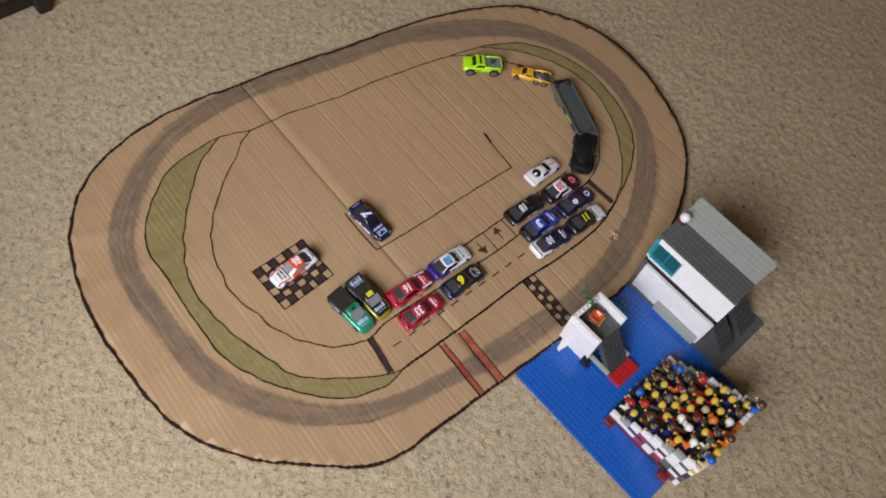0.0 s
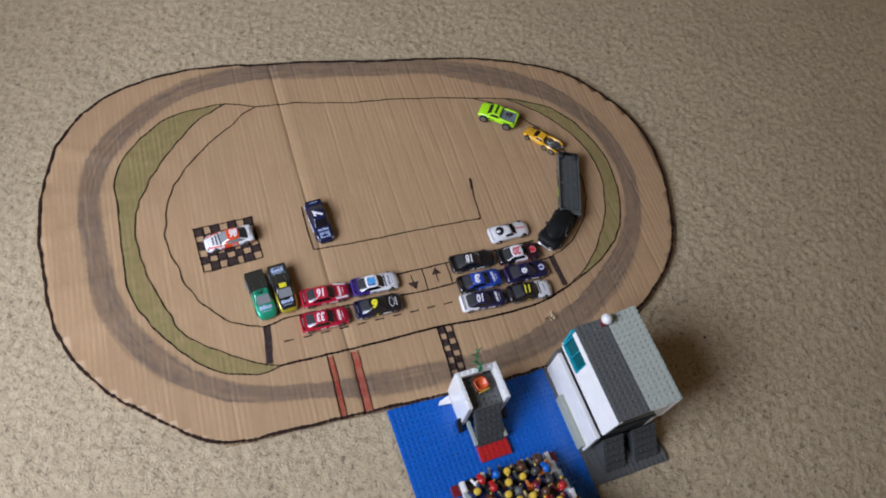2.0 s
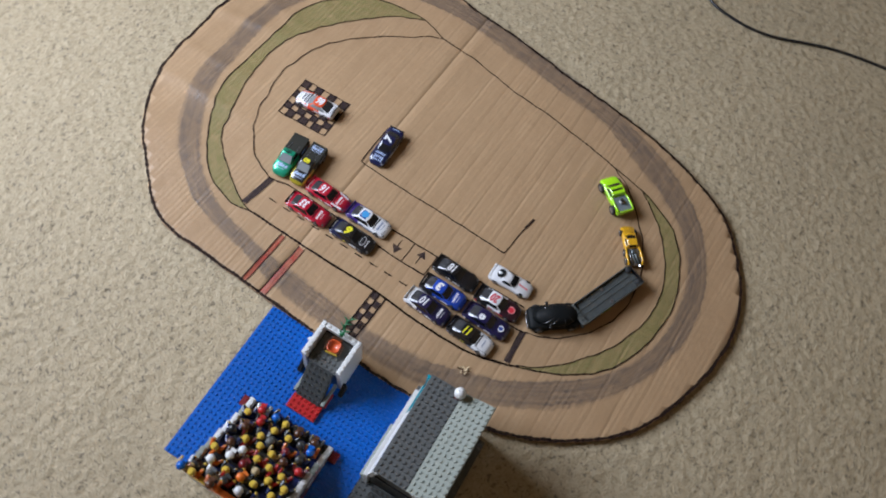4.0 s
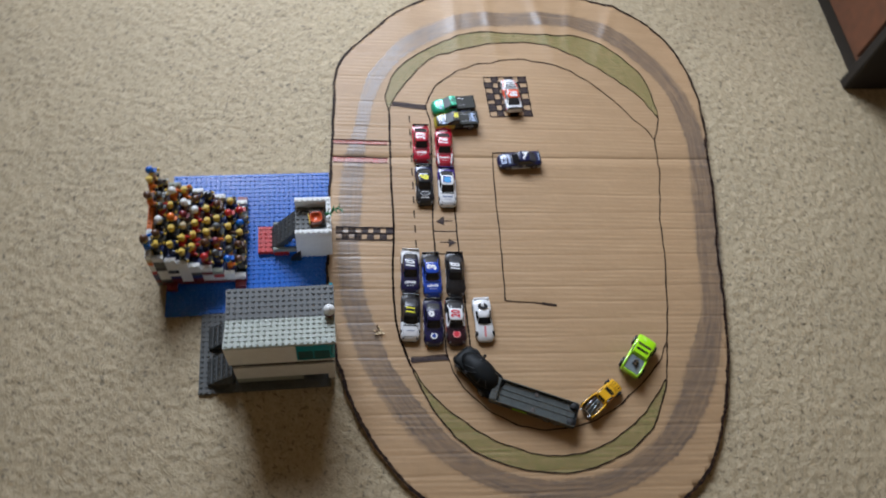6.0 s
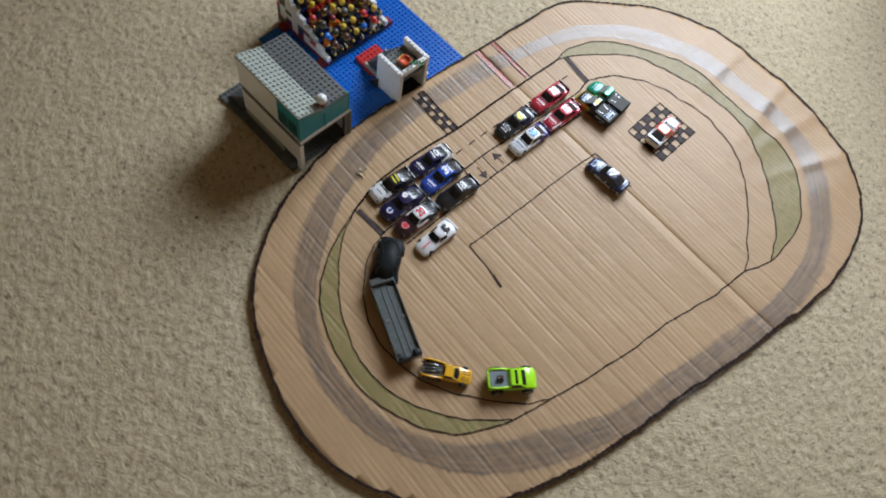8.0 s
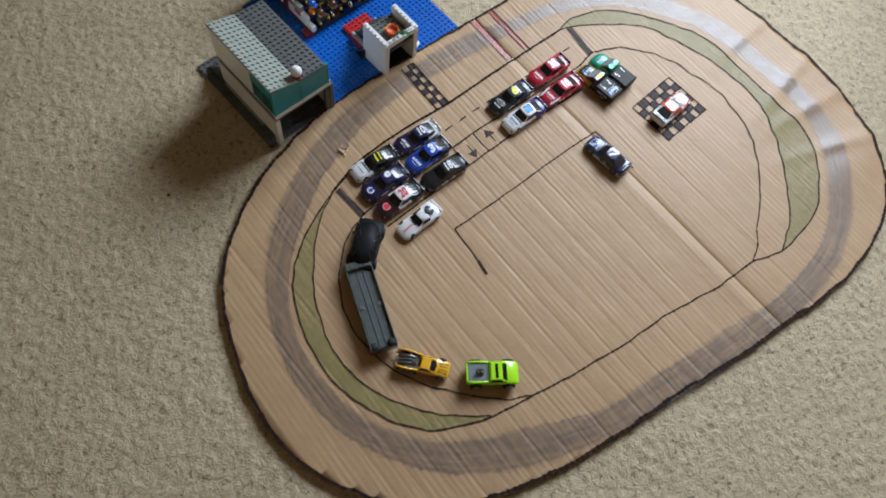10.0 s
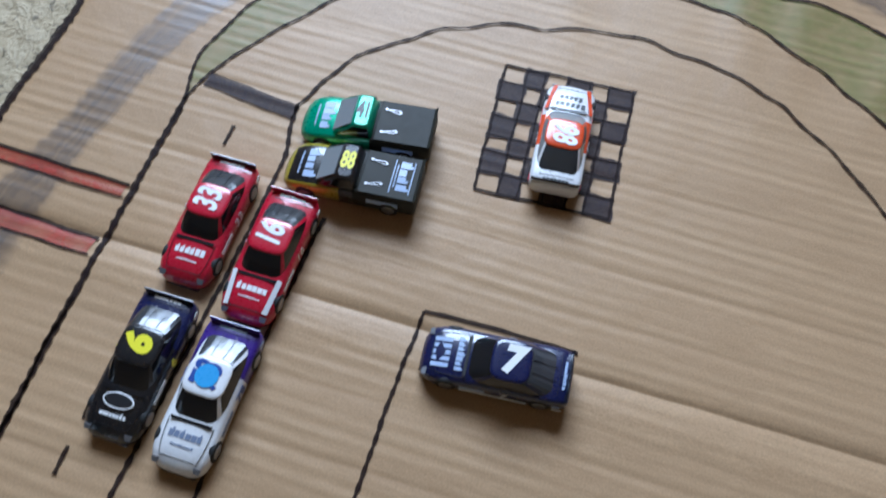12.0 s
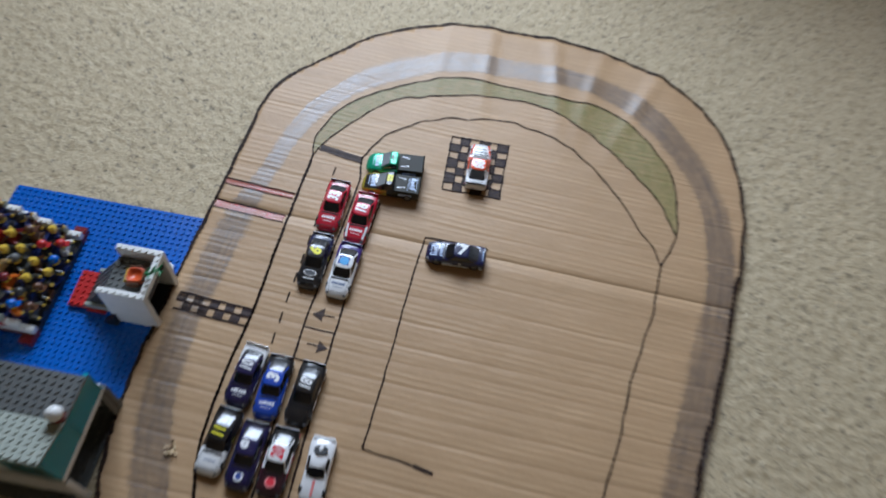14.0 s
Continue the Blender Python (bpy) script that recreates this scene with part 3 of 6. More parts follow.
def stroke(name, pts, width, mat=INK, closed=False, z=0.0005, wobble=0.0005, uneven=0.25, seed=0, label=""):
    """A hand-drawn marker line: a thin ribbon that follows the board, uneven in width."""
    p = np.array(pts, float)
    p = even(p, max(3, int(np.linalg.norm(np.diff(p, axis=0), axis=1).sum() / 0.0026)), closed)
    n = len(p)
    t = np.roll(p, -1, 0) - np.roll(p, 1, 0) if closed else np.gradient(p, axis=0)
    t /= np.linalg.norm(t, axis=1)[:, None] + 1e-9
    nrm = np.stack([-t[:, 1], t[:, 0]], 1)
    bm, sides = bmesh.new(), []
    for i in range(n):
        q = Vector((p[i][0] * 30, p[i][1] * 30, seed))
        w = width / 2 * (1 + uneven * noise.noise(q * 2.3) + uneven * noise.noise(q * 9) + 0.30 * abs(t[i][0]) * math.sin(2 * math.pi * p[i][0] / 0.0082))
        c = p[i] + nrm[i] * wobble * 2 * noise.noise(q * 1.7 + Vector((5, 1, 2)))
        a, b = c + nrm[i] * w, c - nrm[i] * w
        sides.append((bm.verts.new((*a, lift(*a) + z)), bm.verts.new((*b, lift(*b) + z))))
    for i in range(n if closed else n - 1):
        (a, b), (c, d) = sides[i], sides[(i + 1) % n]
        bm.faces.new((b, d, c, a))
    return part(name, bm, mat, track, label)


def region(name, a, b, mat, z, closed=False, count=240, label="", strips=3, trim=0.0, ragged=0.0):
    """A coloured-in area between two curves, trimmed and ragged at both sides by shares of its width."""
    a, b = even(a, count, closed), even(b, count, closed)
    fray = np.random.default_rng(count + strips).uniform(-ragged, ragged, (2, count, 1))
    a, b = a + (b - a) * (trim + fray[0]), b - (b - a) * (trim + fray[1])
    bm = bmesh.new()
    rows = []
    for i in range(count):
        rows.append([bm.verts.new((*q, lift(*q) + z)) for q in (a[i] + (b[i] - a[i]) * k / strips for k in range(strips + 1))])
    for i in range(count if closed else count - 1):
        r, s = rows[i], rows[(i + 1) % count]
        for k in range(strips):
            f = bm.faces.new((r[k], s[k], s[k + 1], r[k + 1]))
            f.normal_update()
            if f.normal.z < 0:
                f.normal_flip()
    across = bm.loops.layers.uv.new("across")
    step = np.linalg.norm(np.diff(a, axis=0), axis=1).mean()
    for i, row in enumerate(rows):
        for k, v in enumerate(row):
            for corner in v.link_loops:
                corner[across].uv = (i * step, k / strips)
    return part(name, bm, mat, track, label)


def patch(name, corners, mat, z=0.0005, jitter=0.0006, seed=0, label=""):
    bm, r = bmesh.new(), random.Random(seed)
    pts = []
    for i in range(len(corners)):
        a, b = np.array(corners[i]), np.array(corners[(i + 1) % len(corners)])
        count = max(2, int(np.linalg.norm(b - a) / 0.005))
        for k in range(count):
            pts.append(a + (b - a) * k / count + np.array([r.uniform(-1, 1), r.uniform(-1, 1)]) * jitter)
    f = bm.faces.new([bm.verts.new((*p, lift(*p) + z)) for p in pts])
    f.normal_update()
    if f.normal.z < 0:
        f.normal_flip()
    return part(name, bm, mat, track, label)


def between(curve, p, q):
    """The stretch of a closed curve from its point nearest p on to that nearest q."""
    i, k = (int(np.argmin(((curve - np.array(s)) ** 2).sum(1))) for s in (p, q))
    return curve[i:k + 1] if i <= k else np.vstack([curve[i:], curve[:k + 1]])


region("racing_surface", BAND_OUT, BAND_IN, ASPHALT, 0.0006, True, 900, "grey scribbled marker band", 8, -0.06, 0.05)
loop_w = between(LOOP, GRASS_W[0], GRASS_W[-1])
loop_e = between(LOOP, GRASS_E[0], GRASS_E[-1])
region("grass_patch", loop_w, GRASS_W, GRASS, 0.0006, False, 240, "green marker crescent", 6)
region("grass_patch", loop_e, GRASS_E, GRASS, 0.0004, False, 130, "green marker crescent")
cen = OUTER.mean(0)
stroke("edge_line", OUTER + (cen - OUTER) * 0.0052, 0.0046, INK, True, 0.0008, 0.0008, 0.5, 1)
stroke("track_line", LOOP, 0.0021, INK, True, 0.0010, 0.0011, 0.4, 2)
stroke("grass_line", GRASS_W, 0.0018, INK, False, 0.0010, 0.0013, 0.45, 3)
stroke("grass_line", GRASS_E, 0.0018, INK, False, 0.0009, 0.0011, 0.45, 4)
stroke("apron_line", APRON_W, 0.0018, INK, False, 0.0010, 0.0013, 0.45, 5)
stroke("apron_line", APRON_E, 0.0018, INK, False, 0.0009, 0.0011, 0.45, 6)
stroke("pit_road_wall", between(LOOP, (-0.238, -0.006), (0.24, 0.026)), 0.0034, INK, False, 0.0010, 0.0004, 0.3, 7)
stroke("pit_box_line", spline(mm(-263, 60, -250, 62, -210, 69, -100, 68, 0, 67, 50, 70, 140, 76, 226, 82)), 0.0024, INK, False, 0.0009, 0.0005, 0.3, 8)
stroke("pit_box_line", spline(mm(-195, 106, -100, 104, 40, 108, 120, 113, 206, 119)), 0.0024, INK, False, 0.0009, 0.0005, 0.3, 9)
stroke("pit_box_line", mm(3, 68, 3, 88, 2, 107), 0.0018, INK, seed=10)
stroke("pit_box_line", mm(45, 70, 46, 90, 45, 109), 0.0018, INK, seed=11)
stroke("garage_line", mm(-164, 262, -163, 220, -160, 178), 0.0022, INK, seed=12, z=0.0007)
stroke("garage_line", spline(mm(-160, 178, -100, 177, -44, 178, 40, 180, 129, 180)), 0.0021, INK, seed=13, z=0.0007)
stroke("garage_line", mm(129, 180, 131, 215, 133, 240), 0.0021, INK, seed=14, z=0.0007)
stroke("garage_line", mm(133, 240, 136, 264), 0.0042, INK, seed=15, z=0.0007)
stroke("pit_entry_bar", mm(-257, 62, -259, 32, -263, 0), 0.0105, CHECK_INK, uneven=0.1, seed=16, z=0.0009)
stroke("pit_exit_bar", mm(225, 84, 227, 55, 231, 26), 0.0095, CHECK_INK, uneven=0.1, seed=17, z=0.0009)
for k in range(11):
    x = -0.236 + 0.0285 * k
    y = 0.030 + 0.008 * k / 10
    stroke("dashed_line", [(x, y), (x + 0.008, y + 0.0003), (x + 0.0145, y + 0.0006)], 0.0022, INK, seed=20 + k, z=0.0008)
for x, hw, black in ((-0.1740, 0.0043, 0.0014), (-0.1370, 0.0056, 0.0014)):
    patch("timing_line", [(x - hw, -0.104), (x + hw, -0.104), (x + hw, -0.010), (x - hw, -0.009)], RED_INK, 0.0006, 0.0004, 3, "red marker stripe")
    for s in (-1, 1):
        stroke("timing_line_edge", [(x + s * hw, -0.105), (x + s * hw * 1.03, -0.05), (x + s * hw, -0.008)], black * (1.5 if s < 0 else 0.9), INK, seed=int(40 + 90 * x + s), z=0.0009)
# arrows in the pit boxes
stroke("pit_arrow", mm(-18, 100, -17, 85), 0.0018, INK, seed=30)
patch("pit_arrow", mm(-26, 86, -8, 86, -16, 72), CHECK_INK, 0.0007, 0.0006, 31)
stroke("pit_arrow", mm(24, 78, 24, 93), 0.0018, INK, seed=32)
patch("pit_arrow", mm(16, 92, 32, 92, 24, 104), CHECK_INK, 0.0007, 0.0006, 33)
# start and finish line
for i in range(9):
    for k in range(2):
        y0, y1 = -0.001 - i * 0.0103, -0.001 - (i + 1) * 0.0103
        x0, x1 = -0.001 + k * 0.011, -0.001 + (k + 1) * 0.011
        if (i + k) % 2 == 0:
            patch("finish_line_square", [(x0 - 0.001, y0 + 0.001), (x1 + 0.001, y0 + 0.001), (x1 + 0.001, y1 - 0.001), (x0 - 0.001, y1 - 0.001)], CHECK_INK, 0.0006, 0.0006, i * 2 + k)
for x in (-0.0015, 0.0215, 0.010):
    stroke("finish_line_edge", [(x, 0.0), (x + 0.0004, -0.045), (x, -0.094)], 0.0026, INK, seed=int(900 * x + 50), z=0.0008)
# victory lane: a hand-drawn chequered rectangle
PAD = [np.array(p) for p in mm(-334, 172.5, -241.5, 180, -246.5, 259, -339.5, 253.5)]


def on_pad(s, t):
    a = PAD[0] + (PAD[1] - PAD[0]) * s
    b = PAD[3] + (PAD[2] - PAD[3]) * s
    return a + (b - a) * t


r = random.Random(9)
sx = [i / 7 + (r.uniform(-0.012, 0.012) if 0 < i < 7 else 0) for i in range(8)]
sy = [i / 6 + (r.uniform(-0.015, 0.015) if 0 < i < 6 else 0) for i in range(7)]
for i in range(7):
    for k in range(6):
        if (i + k) % 2:
            e = 0.018
            patch("victory_lane_square", [on_pad(sx[i] - e, sy[k] - e), on_pad(sx[i + 1] + e, sy[k] - e), on_pad(sx[i + 1] + e, sy[k + 1] + e), on_pad(sx[i] - e, sy[k + 1] + e)], CHECK_INK, 0.0007 + 0.00008 * (i % 2), 0.0009, i * 7 + k)
for a, b in ((0, 1), (1, 2), (2, 3), (3, 0)):
    stroke("victory_lane_edge", [PAD[a], (PAD[a] + PAD[b]) / 2, PAD[b]], 0.0018, INK, seed=60 + a, z=0.0009)
for k in range(1, 6):
    stroke("victory_lane_edge", [on_pad(0, sy[k]), on_pad(0.5, sy[k]), on_pad(1, sy[k])], 0.0012, INK, seed=70 + k, z=0.0010)
for k in range(1, 7):
    stroke("victory_lane_edge", [on_pad(sx[k], -0.02), on_pad(sx[k], 0.5), on_pad(sx[k], 1)], 0.0012, INK, seed=80 + k, z=0.0010)
# torn spot in the paper
rt = random.Random(12)
for k in range(12):
    x, y, a, ln = 0.179 + rt.uniform(0, 0.012), -0.030 + rt.uniform(0, 0.014), k * 0.55 + rt.uniform(0, 0.4), rt.uniform(0.005, 0.010)
    c, d, w = math.cos(a), math.sin(a), rt.uniform(0.0009, 0.0016)
    bm = bmesh.new()
    loft(bm, [[(x + c * ln * q - d * w * e, y + d * ln * q + c * w * e, 0.0006 + h + 0.00005 * k + t) for e, t in ((-1, 0), (1, 0), (0.8, 0.00025), (-0.8, 0.00025))] for q, h in ((0.0, 0.0), (0.4, 0.0005), (0.8, 0.0016), (1.0, 0.0030))])
    part("torn_paper", bm, P_PAPER_DARK if k % 3 == 0 else P_PAPER_PALE, track, "curled shred of torn paper")

# a dark burnt spot in the pile
bm = bmesh.new()
ball(bm, pose(0.433, -0.114, FLOOR_Z - 0.0012) @ Matrix.Diagonal((1.0, 0.8, 0.45, 1)), 0.0028, 0, 8, 6)
tagged(part("carpet_fleck", bm, P_BLACK), "small dark fleck lying in the carpet pile", "fleck")

# ---------------------------------------------------------------- furniture and cable at the north side
cab = thing("wooden_cabinet", pose(-0.362, 0.908, FLOOR_Z - 0.002, 0, 0, 3), "low red-brown wooden cabinet with a black stained end", "cabinet")
bm = bmesh.new()
box(bm, -0.73, -0.012, 0.012, 0.45, 0.045, 0.60, bevel=0.003)
part("body", bm, WOOD, cab)
bm = bmesh.new()
box(bm, -0.012, 0.012, 0.0, 0.46, 0.0, 0.62, bevel=0.003)
part("end_panel", bm, DARKWOOD, cab, "black stained end panel")
bm = bmesh.new()
box(bm, -0.75, 0.02, -0.01, 0.47, 0.62, 0.645, bevel=0.004)
part("top", bm, WOOD, cab)
bm = bmesh.new()
box(bm, -0.72, -0.02, 0.004, 0.012, 0.06, 0.58, bevel=0.002)
part("door", bm, WOOD, cab)
bm = bmesh.new()
box(bm, -0.73, -0.012, 0.03, 0.44, 0.0, 0.045)
part("plinth", bm, DARKWOOD, cab)

cord = spline(mm(-320, 1290, -250, 1215, -156, 1165, -11, 1034, 68, 968, 147, 923, 198, 903, 290, 905, 420, 960, 560, 990))
bm = bmesh.new()
rings = []
for i, p in enumerate(cord):
    t = cord[min(i + 1, len(cord) - 1)] - cord[max(i - 1, 0)]
    t = t / (np.linalg.norm(t) + 1e-9)
    rings.append([(p[0] - t[1] * 0.0028 * math.cos(a), p[1] + t[0] * 0.0028 * math.cos(a), FLOOR_Z + 0.002 + 0.0028 * math.sin(a)) for a in [k * math.pi / 3 for k in range(6)]])
loft(bm, rings)
tagged(part("power_cord", bm, P_BLACK, smooth=True), "thin black power cord lying loosely on the carpet", "cable")

# ---------------------------------------------------------------- building-brick set
S = 0.008          # stud spacing
BRICK = 0.0096     # height of a brick
LM = pose(SX, SY, 0, 0, 0, SA)


def lego(u, v, z=0.0, rz=0.0):
    """A pose in the set's own grid: u along the track, v away from it."""
    return LM @ pose(u, -v, z, 0, 0, rz)


def stud_plate(name, nx, ny, thick, mat, parent, m, studs=True, skip=None, label=""):
    """A plate with its studs: x 0 to nx, y 0 to -ny, z 0 to its thickness."""
    w, d, b = nx * S, ny * S, 0.0003
    v = [(b, -b, 0), (w - b, -b, 0), (w - b, -d + b, 0), (b, -d + b, 0), (0, 0, thick * 0.5), (w, 0, thick * 0.5), (w, -d, thick * 0.5), (0, -d, thick * 0.5),
         (b, -b, thick), (w - b, -b, thick), (w - b, -d + b, thick), (b, -d + b, thick)]
    f = [(0, 1, 2, 3), (11, 10, 9, 8)]
    for k in range(4):
        j = (k + 1) % 4
        f += [(k + 4, j + 4, j, k), (k + 8, j + 8, j + 4, k + 4)]
    if studs:
        ring = [(math.cos(a * math.pi / 5), math.sin(a * math.pi / 5)) for a in range(10)]
        for i in range(nx):
            for k in range(ny):
                if skip and skip(i, k):
                    continue
                o, cx, cy = len(v), (i + 0.5) * S, -(k + 0.5) * S
                v += [(cx + x * 0.00242, cy + y * 0.00242, thick) for x, y in ring] + [(cx + x * 0.0023, cy + y * 0.0023, thick + 0.0017) for x, y in ring]
                f += [(o + a, o + (a + 1) % 10, o + 10 + (a + 1) % 10, o + 10 + a) for a in range(10)] + [tuple(o + 10 + a for a in range(10))]
    me = bpy.data.meshes.new(name)
    me.from_pydata(v, [], f)
    me.materials.append(mat)
    ob = new(name, me)
    ob.matrix_basis = m
    if parent:
        ob.parent = parent
    if label:
        ob["label"] = label
    return ob


for nm, nx, ny, mat, at, words in (("blue_baseplate", 32, 32, P_BLUE, lego(0, 0, FLOOR_Z), "large blue studded plastic baseplate lying on the carpet"),
                                   ("grey_baseplate", 16, 24, P_DKGREY, lego(0.2540, 0.009, FLOOR_Z + 0.0003), "dark grey studded plastic baseplate under the control tower")):
    base = thing(nm, at, words, "baseplate")
    stud_plate("plate", nx, ny, 0.0018, mat, base, Matrix.Identity(4), False)
    studs = stud_plate("studs", nx, ny, 0.0018, mat, base, Matrix.Translation((0, 0, 0.00005)))
    studs["kind"] = "stuff"
PZ = FLOOR_Z + 0.0018        # upper face of the baseplates


def brick_box(name, x0, x1, y0, y1, z0, z1, mat, parent, label="", bevel=0.0004, studs=0):
    bm = bmesh.new()
    box(bm, x0, x1, y0, y1, z0, z1, bevel=bevel)
    if studs:
        nx, ny = max(1, round(abs(x1 - x0) / S)), max(1, round(abs(y1 - y0) / S))
        for i in range(nx):
            for k in range(ny):
                cyl(bm, Matrix.Translation((min(x0, x1) + (i + 0.5) * abs(x1 - x0) / nx, min(y0, y1) + (k + 0.5) * abs(y1 - y0) / ny, z1)), 0.0024, 0.0017, 10)
    return part(name, bm, mat, parent, label)


# control tower, two storeys, with a roof of two studded plates that meet in a shallow valley
tower = thing("control_tower", lego(0.2635, 0.002, PZ), "white plastic-brick control tower with teal windows and grey studded roof", "toy building")
W = 0.1050
XW, XV, ZW, ZV, ZE = 0.0118, 0.0602, 0.1230, 0.1262, 0.1400        # west edge and valley of the roof, and the heights of its three edges
brick_box("lower_wall", -0.0035, 0.0035, -0.146, -0.0100, 0.0, 0.0640, P_WHITE, tower)
# north end of the white wall, its shade painted as dark grey
brick_box("pillar", -0.0030, 0.0036, -0.0098, -0.0030, 0.0, 0.0640, P_DKGREY, tower, "wall end in dark grey for its shaded side")
brick_box("lower_wall", W - 0.007, W, -0.142, -0.0102, 0.020, 0.0640, P_WHITE, tower)
brick_box("lower_wall", W - 0.006, W - 0.001, -0.142, -0.046, 0.0, 0.020, P_LTGREY, tower, "light grey brick course")
brick_box("lower_wall", 0.0038, W - 0.0075, -0.141, -0.134, 0.0, 0.0640, P_DKGREY, tower, "dark grey end wall")
for x in (0.0038, W - 0.0076):
    brick_box("pillar", x, x + 0.0074, -0.0100, -0.0042 if x < 0.05 else 0.0, 0.0, 0.0640, P_DKGREY if x < 0.05 else P_WHITE, tower)
# black sheet added for the shade in the open ground storey
brick_box("shade_partition", 0.008, W - 0.008, -0.052, -0.046, 0.0, 0.0640, P_BLACK, tower)
brick_box("dark_course", 0.0050, W - 0.0020, -0.143, -0.0008, 0.0642, 0.0742, P_BLACK, tower, "black plate course")
# upper storey
def slab(name, x0, x1, lean, y0, y1, z0, z1, mat, parent, label=""):
    """A wall that leans outwards by lean for each metre of height above the dark course."""
    bm = bmesh.new()
    loft(bm, [[(x0 + lean * (z - 0.07), y0, z), (x1 + lean * (z - 0.07), y0, z), (x1 + lean * (z - 0.07), y1, z), (x0 + lean * (z - 0.07), y1, z)] for z in (z0, z1)])
    for f in bm.faces:
        f.smooth = False
    bmesh.ops.recalc_face_normals(bm, faces=bm.faces[:])
    return part(name, bm, mat, parent, label)


for x0, x1, top, lean in ((0.0020, 0.0085, ZW - 0.0006, 0.175), (W - 0.0085, W - 0.0015, ZE - 0.0015, 0.0)):
    slab("upper_wall", x0, x1, lean, -0.146, -0.052, 0.0745, top, P_WHITE, tower)
    slab("upper_wall", x0, x1, lean, -0.0518, -0.0040, 0.0745, 0.0780, P_WHITE, tower)
    if lean:
        slab("upper_wall", x0, x1, lean, -0.0518, -0.0040, 0.1120, top, P_WHITE, tower)
    else:
        slab("window", x0 + 0.0010, x1 - 0.0003, lean, -0.0515, -0.0040, 0.1120, top, P_TEAL, tower, "clear teal upper window")
    win = slab("window", x0 + 0.0045, x1 - 0.0005, lean, -0.0515, -0.0045, 0.0782, 0.1118, P_TEAL_SHADED, tower, "teal window with its shade put into the colour")
    slab("window_frame", x0 + 0.0010, x1 - 0.0003, lean, -0.0290, -0.0278, 0.0804, 0.1117, P_TEAL, win)
    for y in (-0.0516, -0.0062):
        slab("window_frame", x0 + 0.0003, x1 - 0.0003, lean, y, y + 0.002, 0.0783, 0.1117, P_TEAL, win)
    slab("window_frame", x0 + 0.0003, x1 - 0.0003, lean, -0.0495, -0.0065, 0.0783, 0.0803, P_TEAL, win)
for y0, y1, mat in ((-0.141, -0.134, P_DKGREY), (-0.0036, 0.0010, P_TEAL)):
    bm = bmesh.new()
    low = 0.0700 if y0 < -0.1 else 0.1125
    xa, xb = (0.0128, W - 0.0088) if y0 < -0.1 else (0.0058, W - 0.0016)
    loft(bm, [[(x, y, z) for x, z in ((xa, low), (xb, low), (xb, ZE - 0.0035 - 0.002 * (y0 < -0.1)), (XV, ZV - 0.0012), (xa, ZW - 0.0011))] for y in (y0, y1)])
    for f in bm.faces:
        f.smooth = False
    bmesh.ops.recalc_face_normals(bm, faces=bm.faces[:])
    part("gable_wall", bm, mat, tower, "dark grey gable" if y0 < -0.1 else "clear teal gable")
bm = bmesh.new()
loft(bm, [[(W - 0.0092, y, 0.0705), (W - 0.0092, y, ZE - 0.0060), (XV + 0.006, y, ZV - 0.0010)] for y in (-0.1455, -0.1415)])
for f in bm.faces:
    f.smooth = False
part("gable_wall", bm, P_WHITE, tower, "white gable slope")
brick_box("upper_wall", 0.0058, W - 0.0016, -0.0036, 0.0006, 0.0700, 0.0780, P_WHITE, tower)
for k in range(2):
    x0 = 0.0058 + k * 0.0489
    win = brick_box("window", x0 + 0.0004, x0 + 0.0485, -0.0030, 0.0002, 0.0783, 0.1122, P_TEAL, tower, "clear teal window")
    for xx in (x0, x0 + 0.0467):
        brick_box("window_frame", xx, xx + 0.002, -0.0034, 0.0010, 0.0782, 0.1123, P_TEAL, win)
brick_box("ledge", -0.0110, -0.0040, -0.142, -0.060, 0.0, 0.020, P_LTGREY, tower, "light grey ledge")
slope_w, slope_e = -math.degrees(math.atan2(ZV - ZW, XV - XW)), -math.degrees(math.atan2(ZE - ZV, W + 0.0005 - XV))
stud_plate("roof_plate", 6, 18, 0.0032, P_DKGREY, tower, pose(XW - 0.0012, 0.0025, ZW - 0.0003, 0, slope_w, 0) @ Matrix.Diagonal((1.03, 1.027, 1, 1)), label="dark grey studded roof plate")
stud_plate("roof_plate", 6, 18, 0.0032, P_LTGREY, tower, pose(XV + 0.0002, 0.0025, ZV, 0, slope_e, 0) @ Matrix.Diagonal((1.0, 1.027, 1, 1)), label="light grey studded roof plate")
ballthing = thing("white_ball", lego(0.3195, 0.0068, PZ + 0.1410), "small white plastic head on a red stud", "toy ball")
bm = bmesh.new()
ball(bm, Matrix.Identity(4), 0.0082, 0, 20, 14)
part("ball", bm, P_WHITE, ballthing)
bm = bmesh.new()
cyl(bm, Matrix.Translation((0, 0, -0.0125)), 0.0070, 0.0062, 14, 0, 0.0066)
part("foot", bm, P_DKRED, ballthing)
for du, dv in ((-0.0026, 0.0), (0.0026, 0.0012)):
    bm = bmesh.new()
    cyl(bm, Matrix.Translation((du, dv, 0.0071)), 0.0007, 0.0009, 8)
    part("eye_dot", bm, P_BLACK, ballthing)
